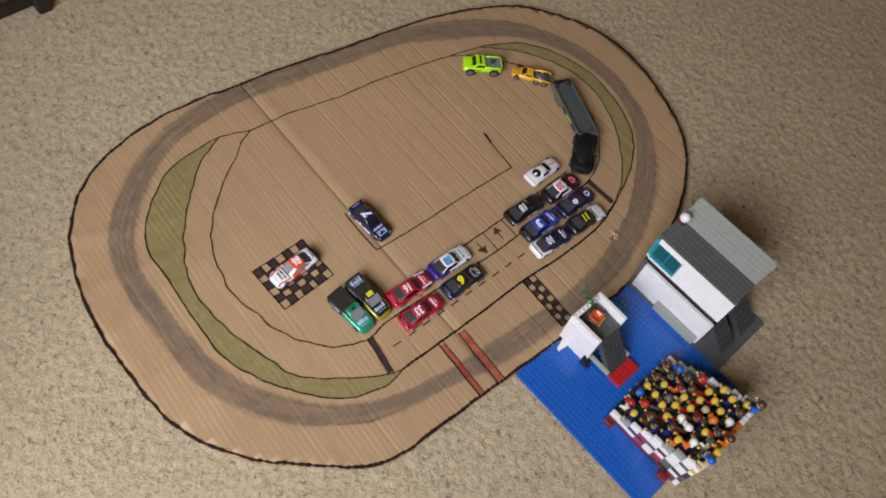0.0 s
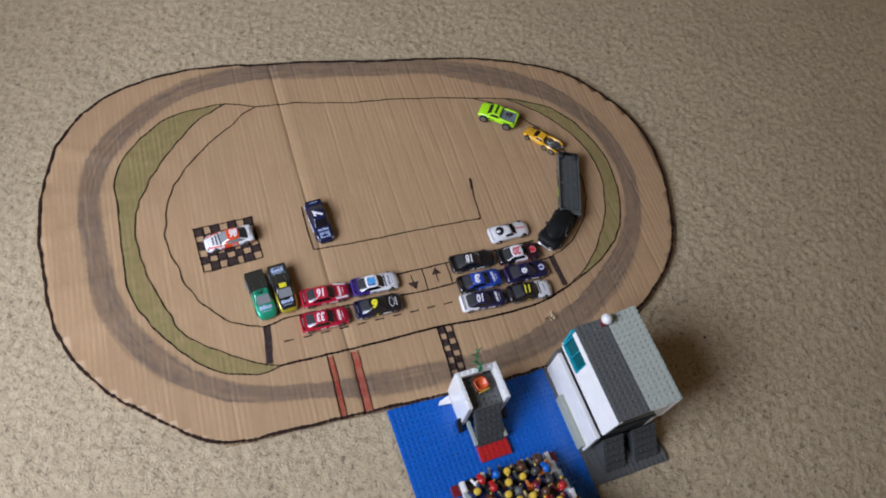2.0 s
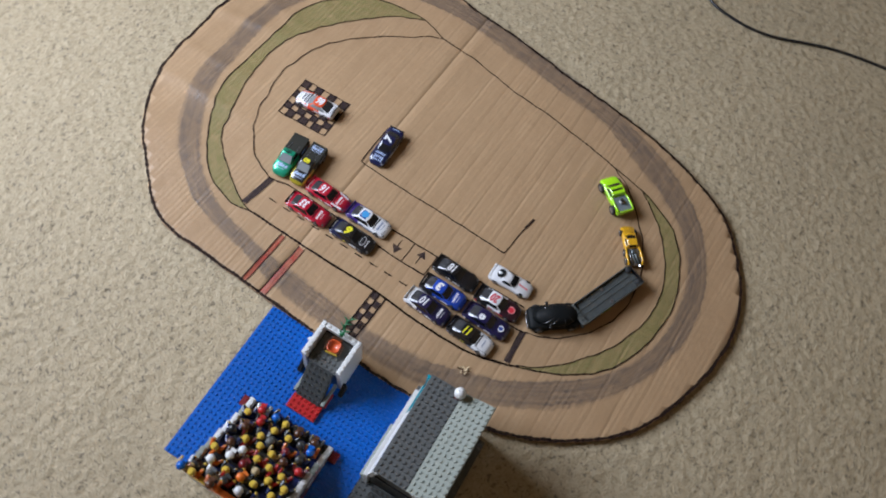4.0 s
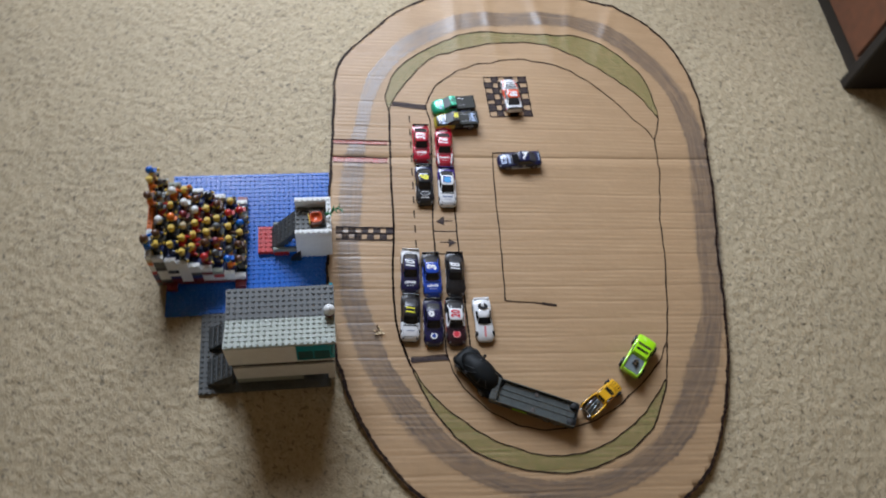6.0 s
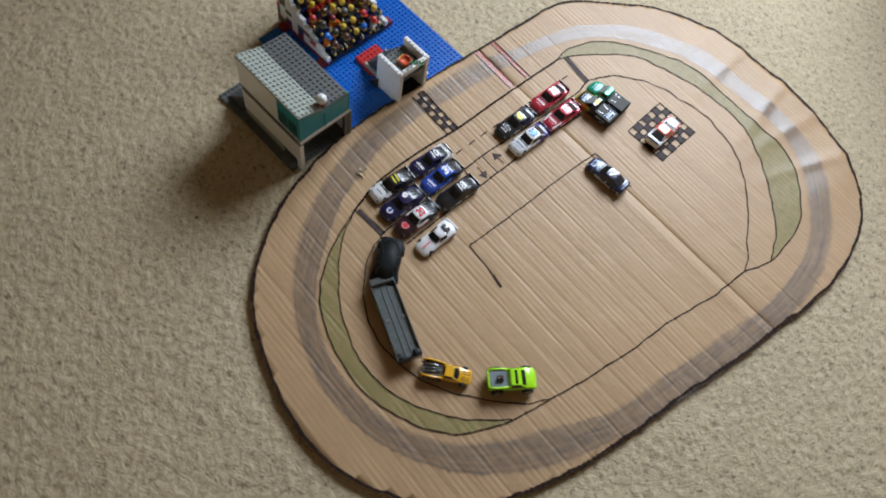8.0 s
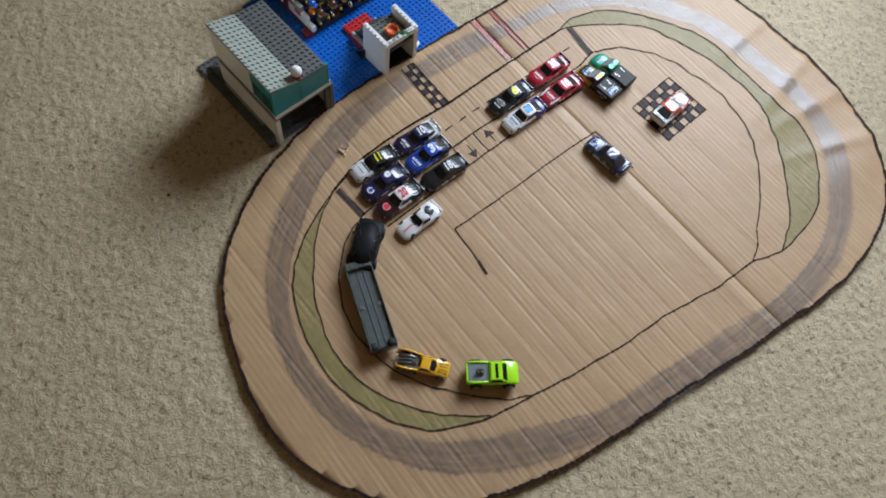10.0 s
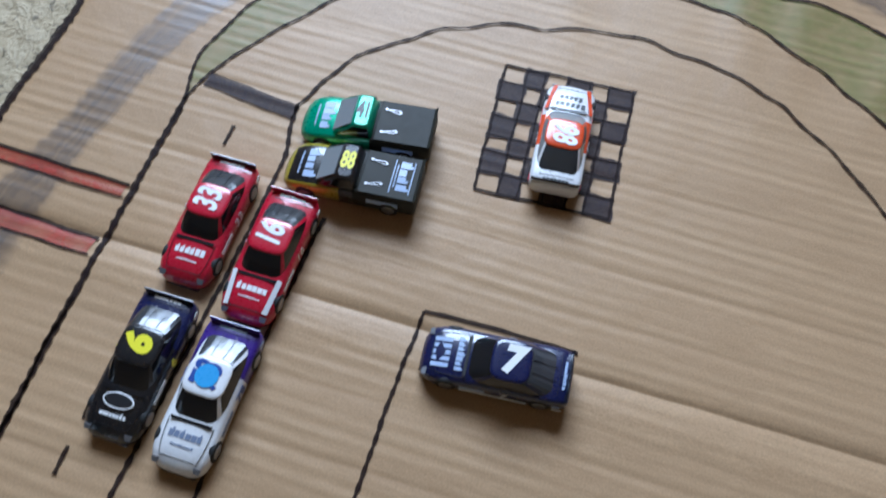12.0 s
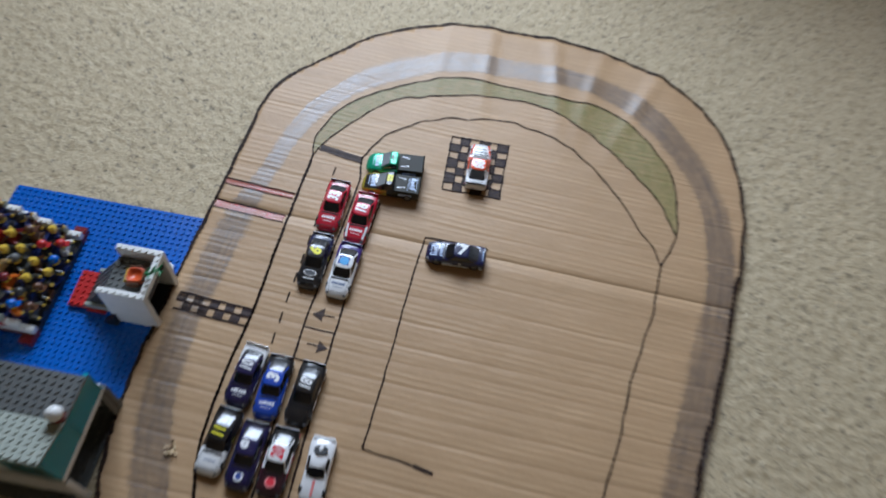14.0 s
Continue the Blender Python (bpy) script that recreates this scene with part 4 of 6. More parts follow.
# two banks of dark slope bricks behind the tower
for u0, wide in ((0.2790, 0.034), (0.3290, 0.040)):
    stair = thing("slope_bricks", lego(u0, 0.1485, PZ), "bank of dark grey sloped plastic bricks on the baseplate", "toy bricks", "slopes behind the tower")
    for k in range(5):
        z1, y1 = 0.0400 - k * 0.0080, -0.0082 * k
        bm = bmesh.new()
        loft(bm, [[(x, y1, 0.0), (x, y1 - 0.0080, 0.0), (x, y1 - 0.0080, max(0.001, z1 - 0.0095)), (x, y1 - 0.0010, z1), (x, y1, z1)] for x in (0.0, wide)])
        for f in bm.faces:
            f.smooth = False
        for q in range(int(wide / S)):
            cyl(bm, pose((q + 0.5) * wide / int(wide / S), y1 - 0.0042, z1 - 0.0045, 48, 0, 0), 0.0023, 0.0015, 8)
        part("slope_brick", bm, P_SLOPE, stair)

# flag stand beside the finish line
H = 0.0760
stand = thing("flag_stand", lego(0.0965, -0.001, PZ), "white and dark grey plastic-brick flag stand with ramp", "toy building")
brick_box("side_wall", 0.0, 0.0075, -0.056, 0.0, 0.0, 0.0660, P_WHITE, stand)
brick_box("side_wall", 0.0580, 0.0655, -0.056, 0.0, 0.0, 0.0660, P_WHITE, stand)
for x in (0.0, 0.0580):
    brick_box("rail", x, x + 0.0075, -0.056, 0.0, 0.0662, H, P_WHITE, stand, "white studded rail", studs=1)
brick_box("rail", 0.0077, 0.0578, -0.0075, 0.0, 0.0662, H, P_WHITE, stand, "white studded rail", studs=1)
stud_plate("platform", 6, 6, 0.0032, P_DKGREY, stand, pose(0.0088, -0.0080, 0.0565))
# black pieces added to paint the shade of the open hollow
brick_box("under_floor_shade", 0.0077, 0.0578, -0.0498, -0.0030, 0.0500, 0.0562, P_BLACK, stand, "black filler for the shade under the platform")
brick_box("lower_floor_shade", 0.0077, 0.0578, -0.0498, -0.0030, 0.0004, 0.0036, P_BLACK, stand, "black sheet for the shade in the open front")
brick_box("back_wall", 0.0077, 0.0578, -0.055, -0.050, 0.0, 0.056, P_BLACK, stand, "back wall, black for the shade inside")
# ramp of slope bricks: one at a time, going down
for i in range(6):
    z1, y1 = 0.0590 - i * 0.0086, -0.0562 - i * 0.0066
    bm = bmesh.new()
    loft(bm, [[(x, y1, max(0.0066, z1 - 0.020)), (x, y1 - 0.0066, max(0.0066, z1 - 0.020)), (x, y1 - 0.0066, z1 - 0.0082), (x, y1, z1)] for x in (0.0130, 0.0530)])
    for f in bm.faces:
        f.smooth = False
    for k in range(5):
        cyl(bm, pose(0.0170 + k * 0.0080, y1 - 0.0033, z1 - 0.0043, 51, 0, 0), 0.0023, 0.0015, 8)
    part("ramp_brick", bm, P_SLOPE, stand)
stud_plate("foot_plate", 6, 3, 0.0062, P_RED, stand, pose(0.0105, -0.0940, 0.0004), label="red studded foot plate")
stud_plate("foot_plate", 1, 3, 0.0062, P_RED, stand, pose(0.0532, -0.0690, 0.0004), label="red studded foot plate")
for x in (0.0080, 0.0545):
    brick_box("ramp_rail", x, x + 0.0045, -0.0935, -0.0562, 0.0070, 0.0160, P_LTGREY, stand, "light grey rail")
for x in (-0.0062, 0.0657):
    bm = bmesh.new()
    loft(bm, [[(q, -0.050, 0.0), (q, -0.066, 0.0), (q, -0.066, 0.006), (q, -0.050, 0.022)] for q in (x, x + 0.006)])
    for f in bm.faces:
        f.smooth = False
    part("bracket", bm, P_BLACK, stand, "black bracket")
bm = bmesh.new()
loft(bm, [[(-0.001, -0.008, z), (-0.018, -0.013, z), (-0.021, -0.018, z), (-0.001, -0.021, z)] for z in (0.004, 0.007)])
part("white_tail", bm, P_WHITE, stand)
seat = thing("toy_chair", lego(0.1300, 0.0225, PZ + 0.0614, 8), "orange plastic bucket chair with a brown backrest", "toy chair")
bm = bmesh.new()
loft(bm, [[(w * math.copysign(abs(math.cos(q)) ** 0.6, math.cos(q)), w * math.copysign(abs(math.sin(q)) ** 0.6, math.sin(q)), z) for q in [k * math.pi / 10 for k in range(20)]]
          for z, w in ((0.0004, 0.0072), (0.0015, 0.0088), (0.0090, 0.0098), (0.0104, 0.0092), (0.0100, 0.0078), (0.0062, 0.0070))])
part("seat", bm, P_RUST, seat, smooth=True)
brick_box("backrest", -0.0080, 0.0080, 0.0100, 0.0128, 0.0005, 0.0135, P_BROWN, seat, "brown backrest", bevel=0.001)
brick_box("front_edge", -0.009, 0.009, -0.0113, -0.0099, 0.0015, 0.0085, P_YELLOW, seat, "yellow front edge")
for x in (-0.0124, 0.0102):
    brick_box("armrest", x, x + 0.0022, -0.0090, 0.0062, 0.0005, 0.0095, P_BROWN, seat, "brown armrest")
plant = thing("toy_seaweed", lego(0.1315, 0.002, PZ + H + 0.001), "curly green plastic plant stalk stuck on the white rail", "toy plant")
bm = bmesh.new()
stalk, n = [], 26
for i in range(n):
    t = i / (n - 1)
    c = Vector((0.002 * math.sin(9 * t), 0.004 - 0.010 * (1 - t) + 0.018 * t, 0.004 + 0.020 * t + 0.002 * math.sin(11 * t)))
    w = 0.0028 * (1 - 0.75 * t) * (1 + 0.35 * math.sin(20 * t))
    stalk.append([c + Vector((w * math.cos(a), 0.2 * w * math.sin(a), w * 0.7 * math.sin(a))) for a in [k * math.pi / 3 for k in range(6)]])
loft(bm, stalk)
part("stalk", bm, P_GREEN, plant, smooth=True)
for k in range(6):
    bm = bmesh.new()
    t = 0.1 + 0.15 * k
    c = Vector((0.002 * math.sin(9 * t), 0.004 - 0.010 * (1 - t) + 0.018 * t, 0.004 + 0.020 * t))
    s = 1 if k % 2 else -1
    loft(bm, [[c + Vector((s * d, 0.0022 * math.cos(a) * (1 - d / 0.010) + d * 0.4, 0.001 * math.sin(a) + d * 0.3)) for a in [q * math.pi / 3 for q in range(6)]] for d in (0.0, 0.003, 0.006, 0.0085)])
    part("leaf", bm, P_GREEN, plant, smooth=True)

# grandstand of bricks: eight rows, each one brick higher than the one before
ROWS, U0, U1, V0, ROWD = 8, 0.062, 0.202, 0.134, 0.0158
grand = thing("grandstand", lego(U0, V0, PZ), "stepped plastic-brick grandstand in white, red and dark bricks", "toy grandstand")
rg = random.Random(21)
for k in range(ROWS):
    brick_box("step", 0.008, U1 - U0 - 0.008, -ROWD * (k + 1) + 0.0003, -ROWD * k, 0.0002, BRICK * (k + 1), rg.choice([P_DKGREY, P_BLACK, P_DKGREY, P_NAVY]), grand)
brick_meshes = {}


def brick_mesh(w, d, h, mat):
    key = (round(w, 4), round(d, 4), round(h, 4), mat.name)
    if key not in brick_meshes:
        bm = bmesh.new()
        box(bm, 0, w, -d, 0, 0, h, bevel=0.0004)
        for i in range(max(1, round(w / S))):
            for q in range(max(1, round(d / S))):
                cyl(bm, Matrix.Translation(((i + 0.5) * w / max(1, round(w / S)), -(q + 0.5) * d / max(1, round(d / S)), h)), 0.0024, 0.0016, 8)
        brick_meshes[key] = mesh_of("brick", bm, mat)
    return brick_meshes[key]


def lay(x, y, z, w, d, h, mat):
    ob = new("brick", brick_mesh(w, d, h, mat))
    ob.parent = grand
    ob.matrix_basis = pose(x, y, z)


SIDE = [P_WHITE] * 6 + [P_DKRED, P_RED, P_BLACK, P_DKGREY, P_WHITE, P_NAVY]
for x in (0.0, U1 - U0 - 0.0076):
    for k in range(ROWS):
        for h in range(k + 2):
            mat = rg.choice(SIDE)
            if h == k + 1:
                mat = P_WHITE if rg.random() < 0.8 else P_LTGREY
            if h == 0:
                mat = P_DKRED if rg.random() < 0.7 else P_BLACK
            lay(x, -ROWD * k - rg.uniform(0, 0.0006), h * BRICK, 0.0076, ROWD - 0.0002, BRICK - 0.0001, mat)
for q in range(9):
    for h in range(ROWS + 2):
        lay(q * 0.01558, -ROWD * ROWS - 0.0004, h * BRICK, 0.0154, 0.0076, BRICK - 0.0001, rg.choice([P_YELLOW, P_TAN, P_WHITE, P_ORANGE]) if h > 6 else rg.choice(SIDE))
for x in (-0.012, U1 - U0 + 0.001):
    lay(x, -0.001, 0.0, 0.011, 0.0154, BRICK, P_DKRED)
    lay(x, -ROWD * 6.6, 0.0, 0.011, 0.0154, BRICK, P_DKRED)

# the crowd
SKIN = [P_YELLOW] * 12 + [P_TAN]
CLOTH = [P_BLACK] * 6 + [P_CHAR] * 4 + [P_DKGREY, P_NAVY, P_NAVY, P_BROWN, P_BROWN, P_RED, P_BLUE, P_DKRED, P_ORANGE, P_TAN, P_WHITE]
HAT = [None] * 16 + [P_BLACK, P_BLACK, P_BLACK, P_BROWN, P_BROWN, P_BROWN, P_CHAR, P_DKGREY, P_WHITE, P_WHITE, P_BLUE, P_BLUE, P_RED, P_RED, P_DKRED, P_TAN, P_NAVY, P_ORANGE]
rf = random.Random(5)


def figure(u, v, z, turn, skin, cloth, legs, hat):
    """A seated toy figure: one plain mesh."""
    bm = bmesh.new()
    box(bm, -0.0076, 0.0076, -0.001, 0.0088, 0.0, 0.0046, 2, 0.0005)
    loft(bm, [[(x * w, y, zz) for x, y in ((-1, -0.0036), (1, -0.0036), (1, 0.0036), (-1, 0.0036))] for zz, w in ((0.003, 0.0077), (0.0155, 0.0055))], [1])
    for f in bm.faces:
        f.smooth = False
    for s in (-1, 1):
        cyl(bm, pose(s * 0.0074, 0.0, 0.0140, -62 - rf.uniform(0, 50), 0, -s * 12), 0.0022, 0.0092, 8, 1)
        ball(bm, Matrix.Translation((s * 0.0086, 0.0085, 0.0115 + rf.uniform(-0.002, 0.003))), 0.0023, 0, 8, 5)
    cyl(bm, Matrix.Translation((0, 0, 0.0155)), 0.0034, 0.0012, 12, 0)
    cyl(bm, Matrix.Translation((0, 0, 0.0165)), 0.0045, 0.0016, 14, 0, 0.0048)
    cyl(bm, Matrix.Translation((0, 0, 0.0181)), 0.0050, 0.0056, 14, 0)
    cyl(bm, Matrix.Translation((0, 0, 0.0237)), 0.0050, 0.0016, 14, 0, 0.0038)
    cyl(bm, Matrix.Translation((0, 0, 0.0253)), 0.0024, 0.0017, 10, 0)
    for s in (-1, 1):
        ball(bm, Matrix.Translation((s * 0.0019, 0.0051, 0.0215)), 0.0006, 4, 6, 4)
    if hat:
        made = ball(bm, Matrix.Translation((0, -0.0006, 0.0232)) @ Matrix.Diagonal((1.12, 1.14, 0.98, 1)), 0.0054, 3, 12, 8)
        for q in made["verts"]:
            if q.co.z < 0.0206:
                q.co.z = 0.0206
        if rf.random() < 0.5:
            box(bm, -0.004, 0.004, 0.004, 0.0095, 0.0215, 0.0226, 3, 0.0004)
        else:
            box(bm, -0.0055, 0.0055, -0.006, -0.0018, 0.0158, 0.0235, 3, 0.001)
    me = mesh_of("toy_figure", bm, [skin, cloth, legs, hat or skin, P_BLACK])
    ob = new("toy_figure", me)
    ob.matrix_basis = lego(u, v, z, turn)
    names = {"black_plastic": "black", "dark_grey_plastic": "dark grey", "navy_plastic": "navy", "charcoal_plastic": "charcoal", "brown_plastic": "brown", "red_plastic": "red", "blue_plastic": "blue", "dark_red_plastic": "dark red",
             "orange_plastic": "orange", "green_plastic": "green", "tan_plastic": "tan", "white_plastic": "white", "yellow_plastic": "yellow"}
    head = f"{names[hat.name]} headgear" if hat else "a bare yellow head"
    return tagged(ob, f"seated plastic toy figure in {names[cloth.name]} with {head}", "toy figure", "crowd on the grandstand")


for k in range(ROWS):
    seats = 6 if k % 2 else 5
    for q in range(seats):
        u = U0 + 0.017 + (U1 - U0 - 0.034) * (q + (0.0 if k % 2 else 0.45)) / (5.0 if k % 2 else 4.9) + rf.uniform(-0.0036, 0.0036)
        figure(min(u, U1 - 0.0155), V0 + ROWD * (k + 0.55) + rf.uniform(-0.0022, 0.0022), PZ + BRICK * (k + 1) + 0.0001, rf.uniform(-24, 24), rf.choice(SKIN), rf.choice(CLOTH), rf.choice([P_BLACK, P_NAVY, P_DKGREY, P_BROWN]), rf.choice(HAT))

# figures that stand along the top of the back wall
for u, hat, cloth in ((0.068, P_BLUE, P_TAN), (0.084, None, P_ORANGE), (0.112, P_BROWN, P_ORANGE), (0.185, P_BROWN, P_BLUE)):
    figure(u, V0 + ROWD * ROWS + 0.0040, PZ + BRICK * (ROWS + 2) + 0.0018, rf.uniform(-10, 10), P_YELLOW, cloth, P_BLACK, hat)

# ---------------------------------------------------------------- toy cars
def wheel(parent, x, y, r, w):
    """A tyre with a rim, on its side at x, y."""
    s = 1 if y > 0 else -1
    bm = bmesh.new()
    loft(bm, [[(x + rr * math.cos(a), y + dy, r + rr * math.sin(a)) for a in [q * math.pi / 8 for q in range(16)]] for dy, rr in ((-w / 2, r * 0.9), (-w / 2 + 0.0004, r), (w / 2 - 0.0004, r), (w / 2, r * 0.9))])
    tyre = part("wheel", bm, TYRE, parent, "black tyre")
    bm = bmesh.new()
    yy = y + s * w / 2
    loft(bm, [[(x + rr * math.cos(a), yy + s * d, r + rr * math.sin(a)) for a in [q * math.pi / 6 for q in range(12)]] for rr, d in ((r * 0.66, 0.0), (r * 0.6, 0.0003), (r * 0.2, 0.0001))])
    part("rim", bm, RIM, tyre)


def section(x, w, zb, zs, zt, crown=0.0006):
    """One ring across a car body: sill, side, shoulder and top."""
    return [(x, -w * 0.86, zb), (x, -w, zb + 0.0016), (x, -w * 1.0, (zb + zs) / 2), (x, -w * 0.97, zs), (x, -w * 0.82, zt - 0.0004), (x, -w * 0.4, zt + crown * 0.7), (x, 0, zt + crown),
            (x, w * 0.4, zt + crown * 0.7), (x, w * 0.82, zt - 0.0004), (x, w * 0.97, zs), (x, w * 1.0, (zb + zs) / 2), (x, w, zb + 0.0016), (x, w * 0.86, zb)]


def word_bars(name, car, st, mat, x, w, d, count, seed):
    """A word as plain bars across a car's upper face, at x along it, w wide and d deep."""
    rr = random.Random(str(seed) + name + str(count))
    xs, zs, cr = [q[0] for q in st], [q[4] for q in st], 0.0006

    def top(px_, py):
        return float(np.interp(px_, xs, zs)) + cr * (1 - min(1, abs(py) / 0.0125) * 1.1) + 0.0002
    b, y = bmesh.new(), -w / 2
    step = w / count
    for k in range(count):
        wide, tall = step * rr.uniform(0.7, 0.92), d * rr.choice((0.72, 0.75, 0.78, 1.0))
        xb = x + d / 2
        panel(b, [(px_, py, top(px_, py)) for px_, py in ((xb, y), (xb, y + wide), (xb - tall, y + wide), (xb - tall, y))], 0.0002)
        if tall > 0.002 and rr.random() < 0.6:
            y += wide * 0.5
            panel(b, [(px_, py, top(px_, py)) for px_, py in ((xb - tall, y), (xb - tall, y + wide * 0.4), (xb - tall - d * 0.25, y + wide * 0.4), (xb - tall - d * 0.25, y))], 0.0002)
            y -= wide * 0.5
        y += step
    part(name, b, mat, car)


def stock_car(name, label, x, y, turn, hood, mid, rear, roof, number, ink, decal, rows=((0.0215, 0.0175, 0.0040, 6), (0.0268, 0.0120, 0.0010, 9)), group="stock cars in the pit boxes", glass=GLASS, wing=None, extra=(), side=None, pillar=None):
    """A 1:64 stock car: x forward. hood, mid, rear, roof: paints. decal: colour of the print on the hood."""
    car = thing(name, pose(x, y, 0.0011, 0, 0, turn), label, "toy car", group)
    mats = []

    def slot(m):
        if m not in mats:
            mats.append(m)
        return mats.index(m)
    L = 0.0385
    st = [(-L, 0.0112, 0.0044, 0.0092, 0.0104), (-L + 0.0008, 0.0130, 0.0034, 0.0112, 0.0124), (-L + 0.0026, 0.0143, 0.0028, 0.0122, 0.0132), (-0.031, 0.0150, 0.0024, 0.0125, 0.0135), (-0.024, 0.0152, 0.0022, 0.0124, 0.0137), (-0.012, 0.0150, 0.0020, 0.0120, 0.0136),
          (0.000, 0.0149, 0.0020, 0.0117, 0.0134), (0.010, 0.0150, 0.0020, 0.0113, 0.0130), (0.018, 0.0152, 0.0020, 0.0107, 0.0124), (0.025, 0.0152, 0.0019, 0.0100, 0.0116), (0.030, 0.0148, 0.0018, 0.0091, 0.0107), (0.0338, 0.0138, 0.0016, 0.0078, 0.0094),
          (0.0362, 0.0122, 0.0016, 0.0064, 0.0079), (0.0378, 0.0098, 0.0017, 0.0052, 0.0064), (L, 0.0066, 0.0024, 0.0044, 0.0052)]
    paints = [rear] * 5 + [mid] * 2 + [hood] * 7
    bm = bmesh.new()
    loft(bm, [section(*s) for s in st], [slot(m) for m in paints])
    part("body", bm, mats, car, smooth=True)
    # greenhouse: one curved shell, cut into panes, pillars and roof
    zb, zr = 0.0128, 0.0206
    shell = []
    for z, x0, x1, w in ((zb, -0.0318, 0.0142, 0.0131), (zb + 0.0022, -0.0272, 0.0110, 0.0126), (zb + 0.0046, -0.0221, 0.0074, 0.0118), (zr - 0.0009, -0.0166, 0.0032, 0.0108)):
        ring = []
        for k in range(24):
            c, s = math.cos(k * math.pi / 12), math.sin(k * math.pi / 12)
            ring.append(((x0 + x1) / 2 + (x1 - x0) / 2 * math.copysign(abs(c) ** 0.5, c), w * math.copysign(abs(s) ** 0.5, s), z))
        shell.append(ring)

    def pane(nm, ks, m, curved=True):
        b, grid = bmesh.new(), {}
        for r in range(4):
            for k in ks + [ks[-1] + 1]:
                grid[r, k] = b.verts.new(shell[r][k % 24])
        for r in range(3):
            for k in ks:
                b.faces.new((grid[r, k], grid[r, k + 1], grid[r + 1, k + 1], grid[r + 1, k])).smooth = curved
        part(nm, b, m, car)
    pane("windshield", list(range(-3, 3)), glass)
    pane("rear_window", list(range(9, 15)), CLEAR, False)
    for a in (4, 16):
        pane("side_window", list(range(a, a + 4)), glass)
    for a in (3, 8, 15, 20):
        pane("pillar", [a], (pillar or mid) if a in (8, 15) else mid)
    b = bmesh.new()
    rings = [[(x * q + (1 - q) * -0.0067, y * q, z) for x, y, z in shell[3]] for q in (1.02, 1.0, 0.93, 0.80, 0.45)]
    for ring, z in zip(rings, (zr - 0.0010, zr - 0.0006, zr - 0.0002, zr, zr + 0.0002)):
        ring[:] = [(x, y, z) for x, y, _ in ring]
    loft(b, rings)
    part("roof", b, roof, car, smooth=True)
    b = bmesh.new()
    panel(b, [(0.0160, -0.0104, 0.0131), (0.0160, 0.0104, 0.0131), (0.0143, 0.0112, 0.0134), (0.0143, -0.0112, 0.0134)], 0.0003)
    part("cowl", b, D_BLACK, car)
    for k in (-1, 1):
        b = bmesh.new()
        panel(b, [(-0.0306, 0.00012 + k * 0.0036, zb + 0.0009), (-0.0306, -0.00012 + k * 0.0036, zb + 0.0009), (-0.0172, -0.00012 + k * 0.0032, zr - 0.0009), (-0.0172, 0.00012 + k * 0.0032, zr - 0.0009)], 0.0003)
        part("window_brace", b, CLEAR, car)
    # spoiler
    b = bmesh.new()
    panel(b, [(-0.0357, 0.0134, 0.0128), (-0.0357, -0.0134, 0.0128), (-0.0366, -0.0138, 0.0166), (-0.0366, 0.0138, 0.0166)], 0.0005)
    part("spoiler", b, wing or C_BLACK, car)
    for xx in (0.0235, -0.0245):
        for yy in (-0.0134, 0.0134):
            wheel(car, xx, yy, 0.0056, 0.0040)
    # splitter, grille
    b = bmesh.new()
    box(b, 0.0345, 0.0388, -0.0095, 0.0095, 0.0012, 0.0019, bevel=0.0003)
    part("splitter", b, C_BLACK, car)
    b = bmesh.new()
    box(b, 0.0372, 0.0388, -0.0060, 0.0060, 0.0024, 0.0042, bevel=0.0002)
    part("grille", b, D_BLACK, car)
    for s in (-1, 1):
        b = bmesh.new()
        panel(b, [(0.0366, s * 0.0108 - 0.0014, 0.0078), (0.0342, s * 0.0108 - 0.0020, 0.0094), (0.0342, s * 0.0108 + 0.0020, 0.0094), (0.0366, s * 0.0108 + 0.0014, 0.0078)][::-1], 0.0003)
        part("headlight", b, D_LAMP, car)
    if number:
        letters("roof_number", number, 0.0180, ink, car, pose(-0.0067, 0, zr + 0.0004, 0, 0, 180) @ Matrix.Diagonal((0.72 if len(number) > 1 else 1.05, 1.06, 1, 1)), 0.0006 if len(number) > 1 else 0.0010, 0.18)
        for s in (-1, 1):
            letters("door_number", number, 0.0085, ink, car, Matrix.Translation((-0.006, s * 0.01515, 0.0080)) @ pose(0, 0, 0, 90, 0, 0 if s < 0 else 180), 0.0002)
    # seams of the hood and the boot lid
    def skin(px_, py):
        return float(np.interp(px_, [q[0] for q in st], [q[4] for q in st])) + 0.0005 * (1 - (py / 0.0125) ** 2) + 0.00005
    for s in (-1, 1):
        b = bmesh.new()
        ridge = [(0.0150, 0.0118), (0.0215, 0.0116), (0.0280, 0.0110), (0.0325, 0.0098)]
        for (xa, ya), (xb, yb) in zip(ridge, ridge[1:]):
            cs = [(xa, s * ya, skin(xa, ya)), (xb, s * yb, skin(xb, yb)), (xb, s * (yb - 0.0003), skin(xb, yb)), (xa, s * (ya - 0.0003), skin(xa, ya))]
            panel(b, cs if s < 0 else cs[::-1], 0.00015)
        part("hood_seam", b, D_BLACK, car)
    for nm, xa in (("hood_seam", 0.0326), ("boot_seam", -0.0322)):
        b = bmesh.new()
        for y0, y1 in ((-0.0098, -0.0033), (-0.0033, 0.0033), (0.0033, 0.0098)):
            panel(b, [(xa + 0.0003, y0, skin(xa, y0)), (xa + 0.0003, y1, skin(xa, y1)), (xa, y1, skin(xa, y1)), (xa, y0, skin(xa, y0))], 0.00015)
        part(nm, b, D_BLACK, car)
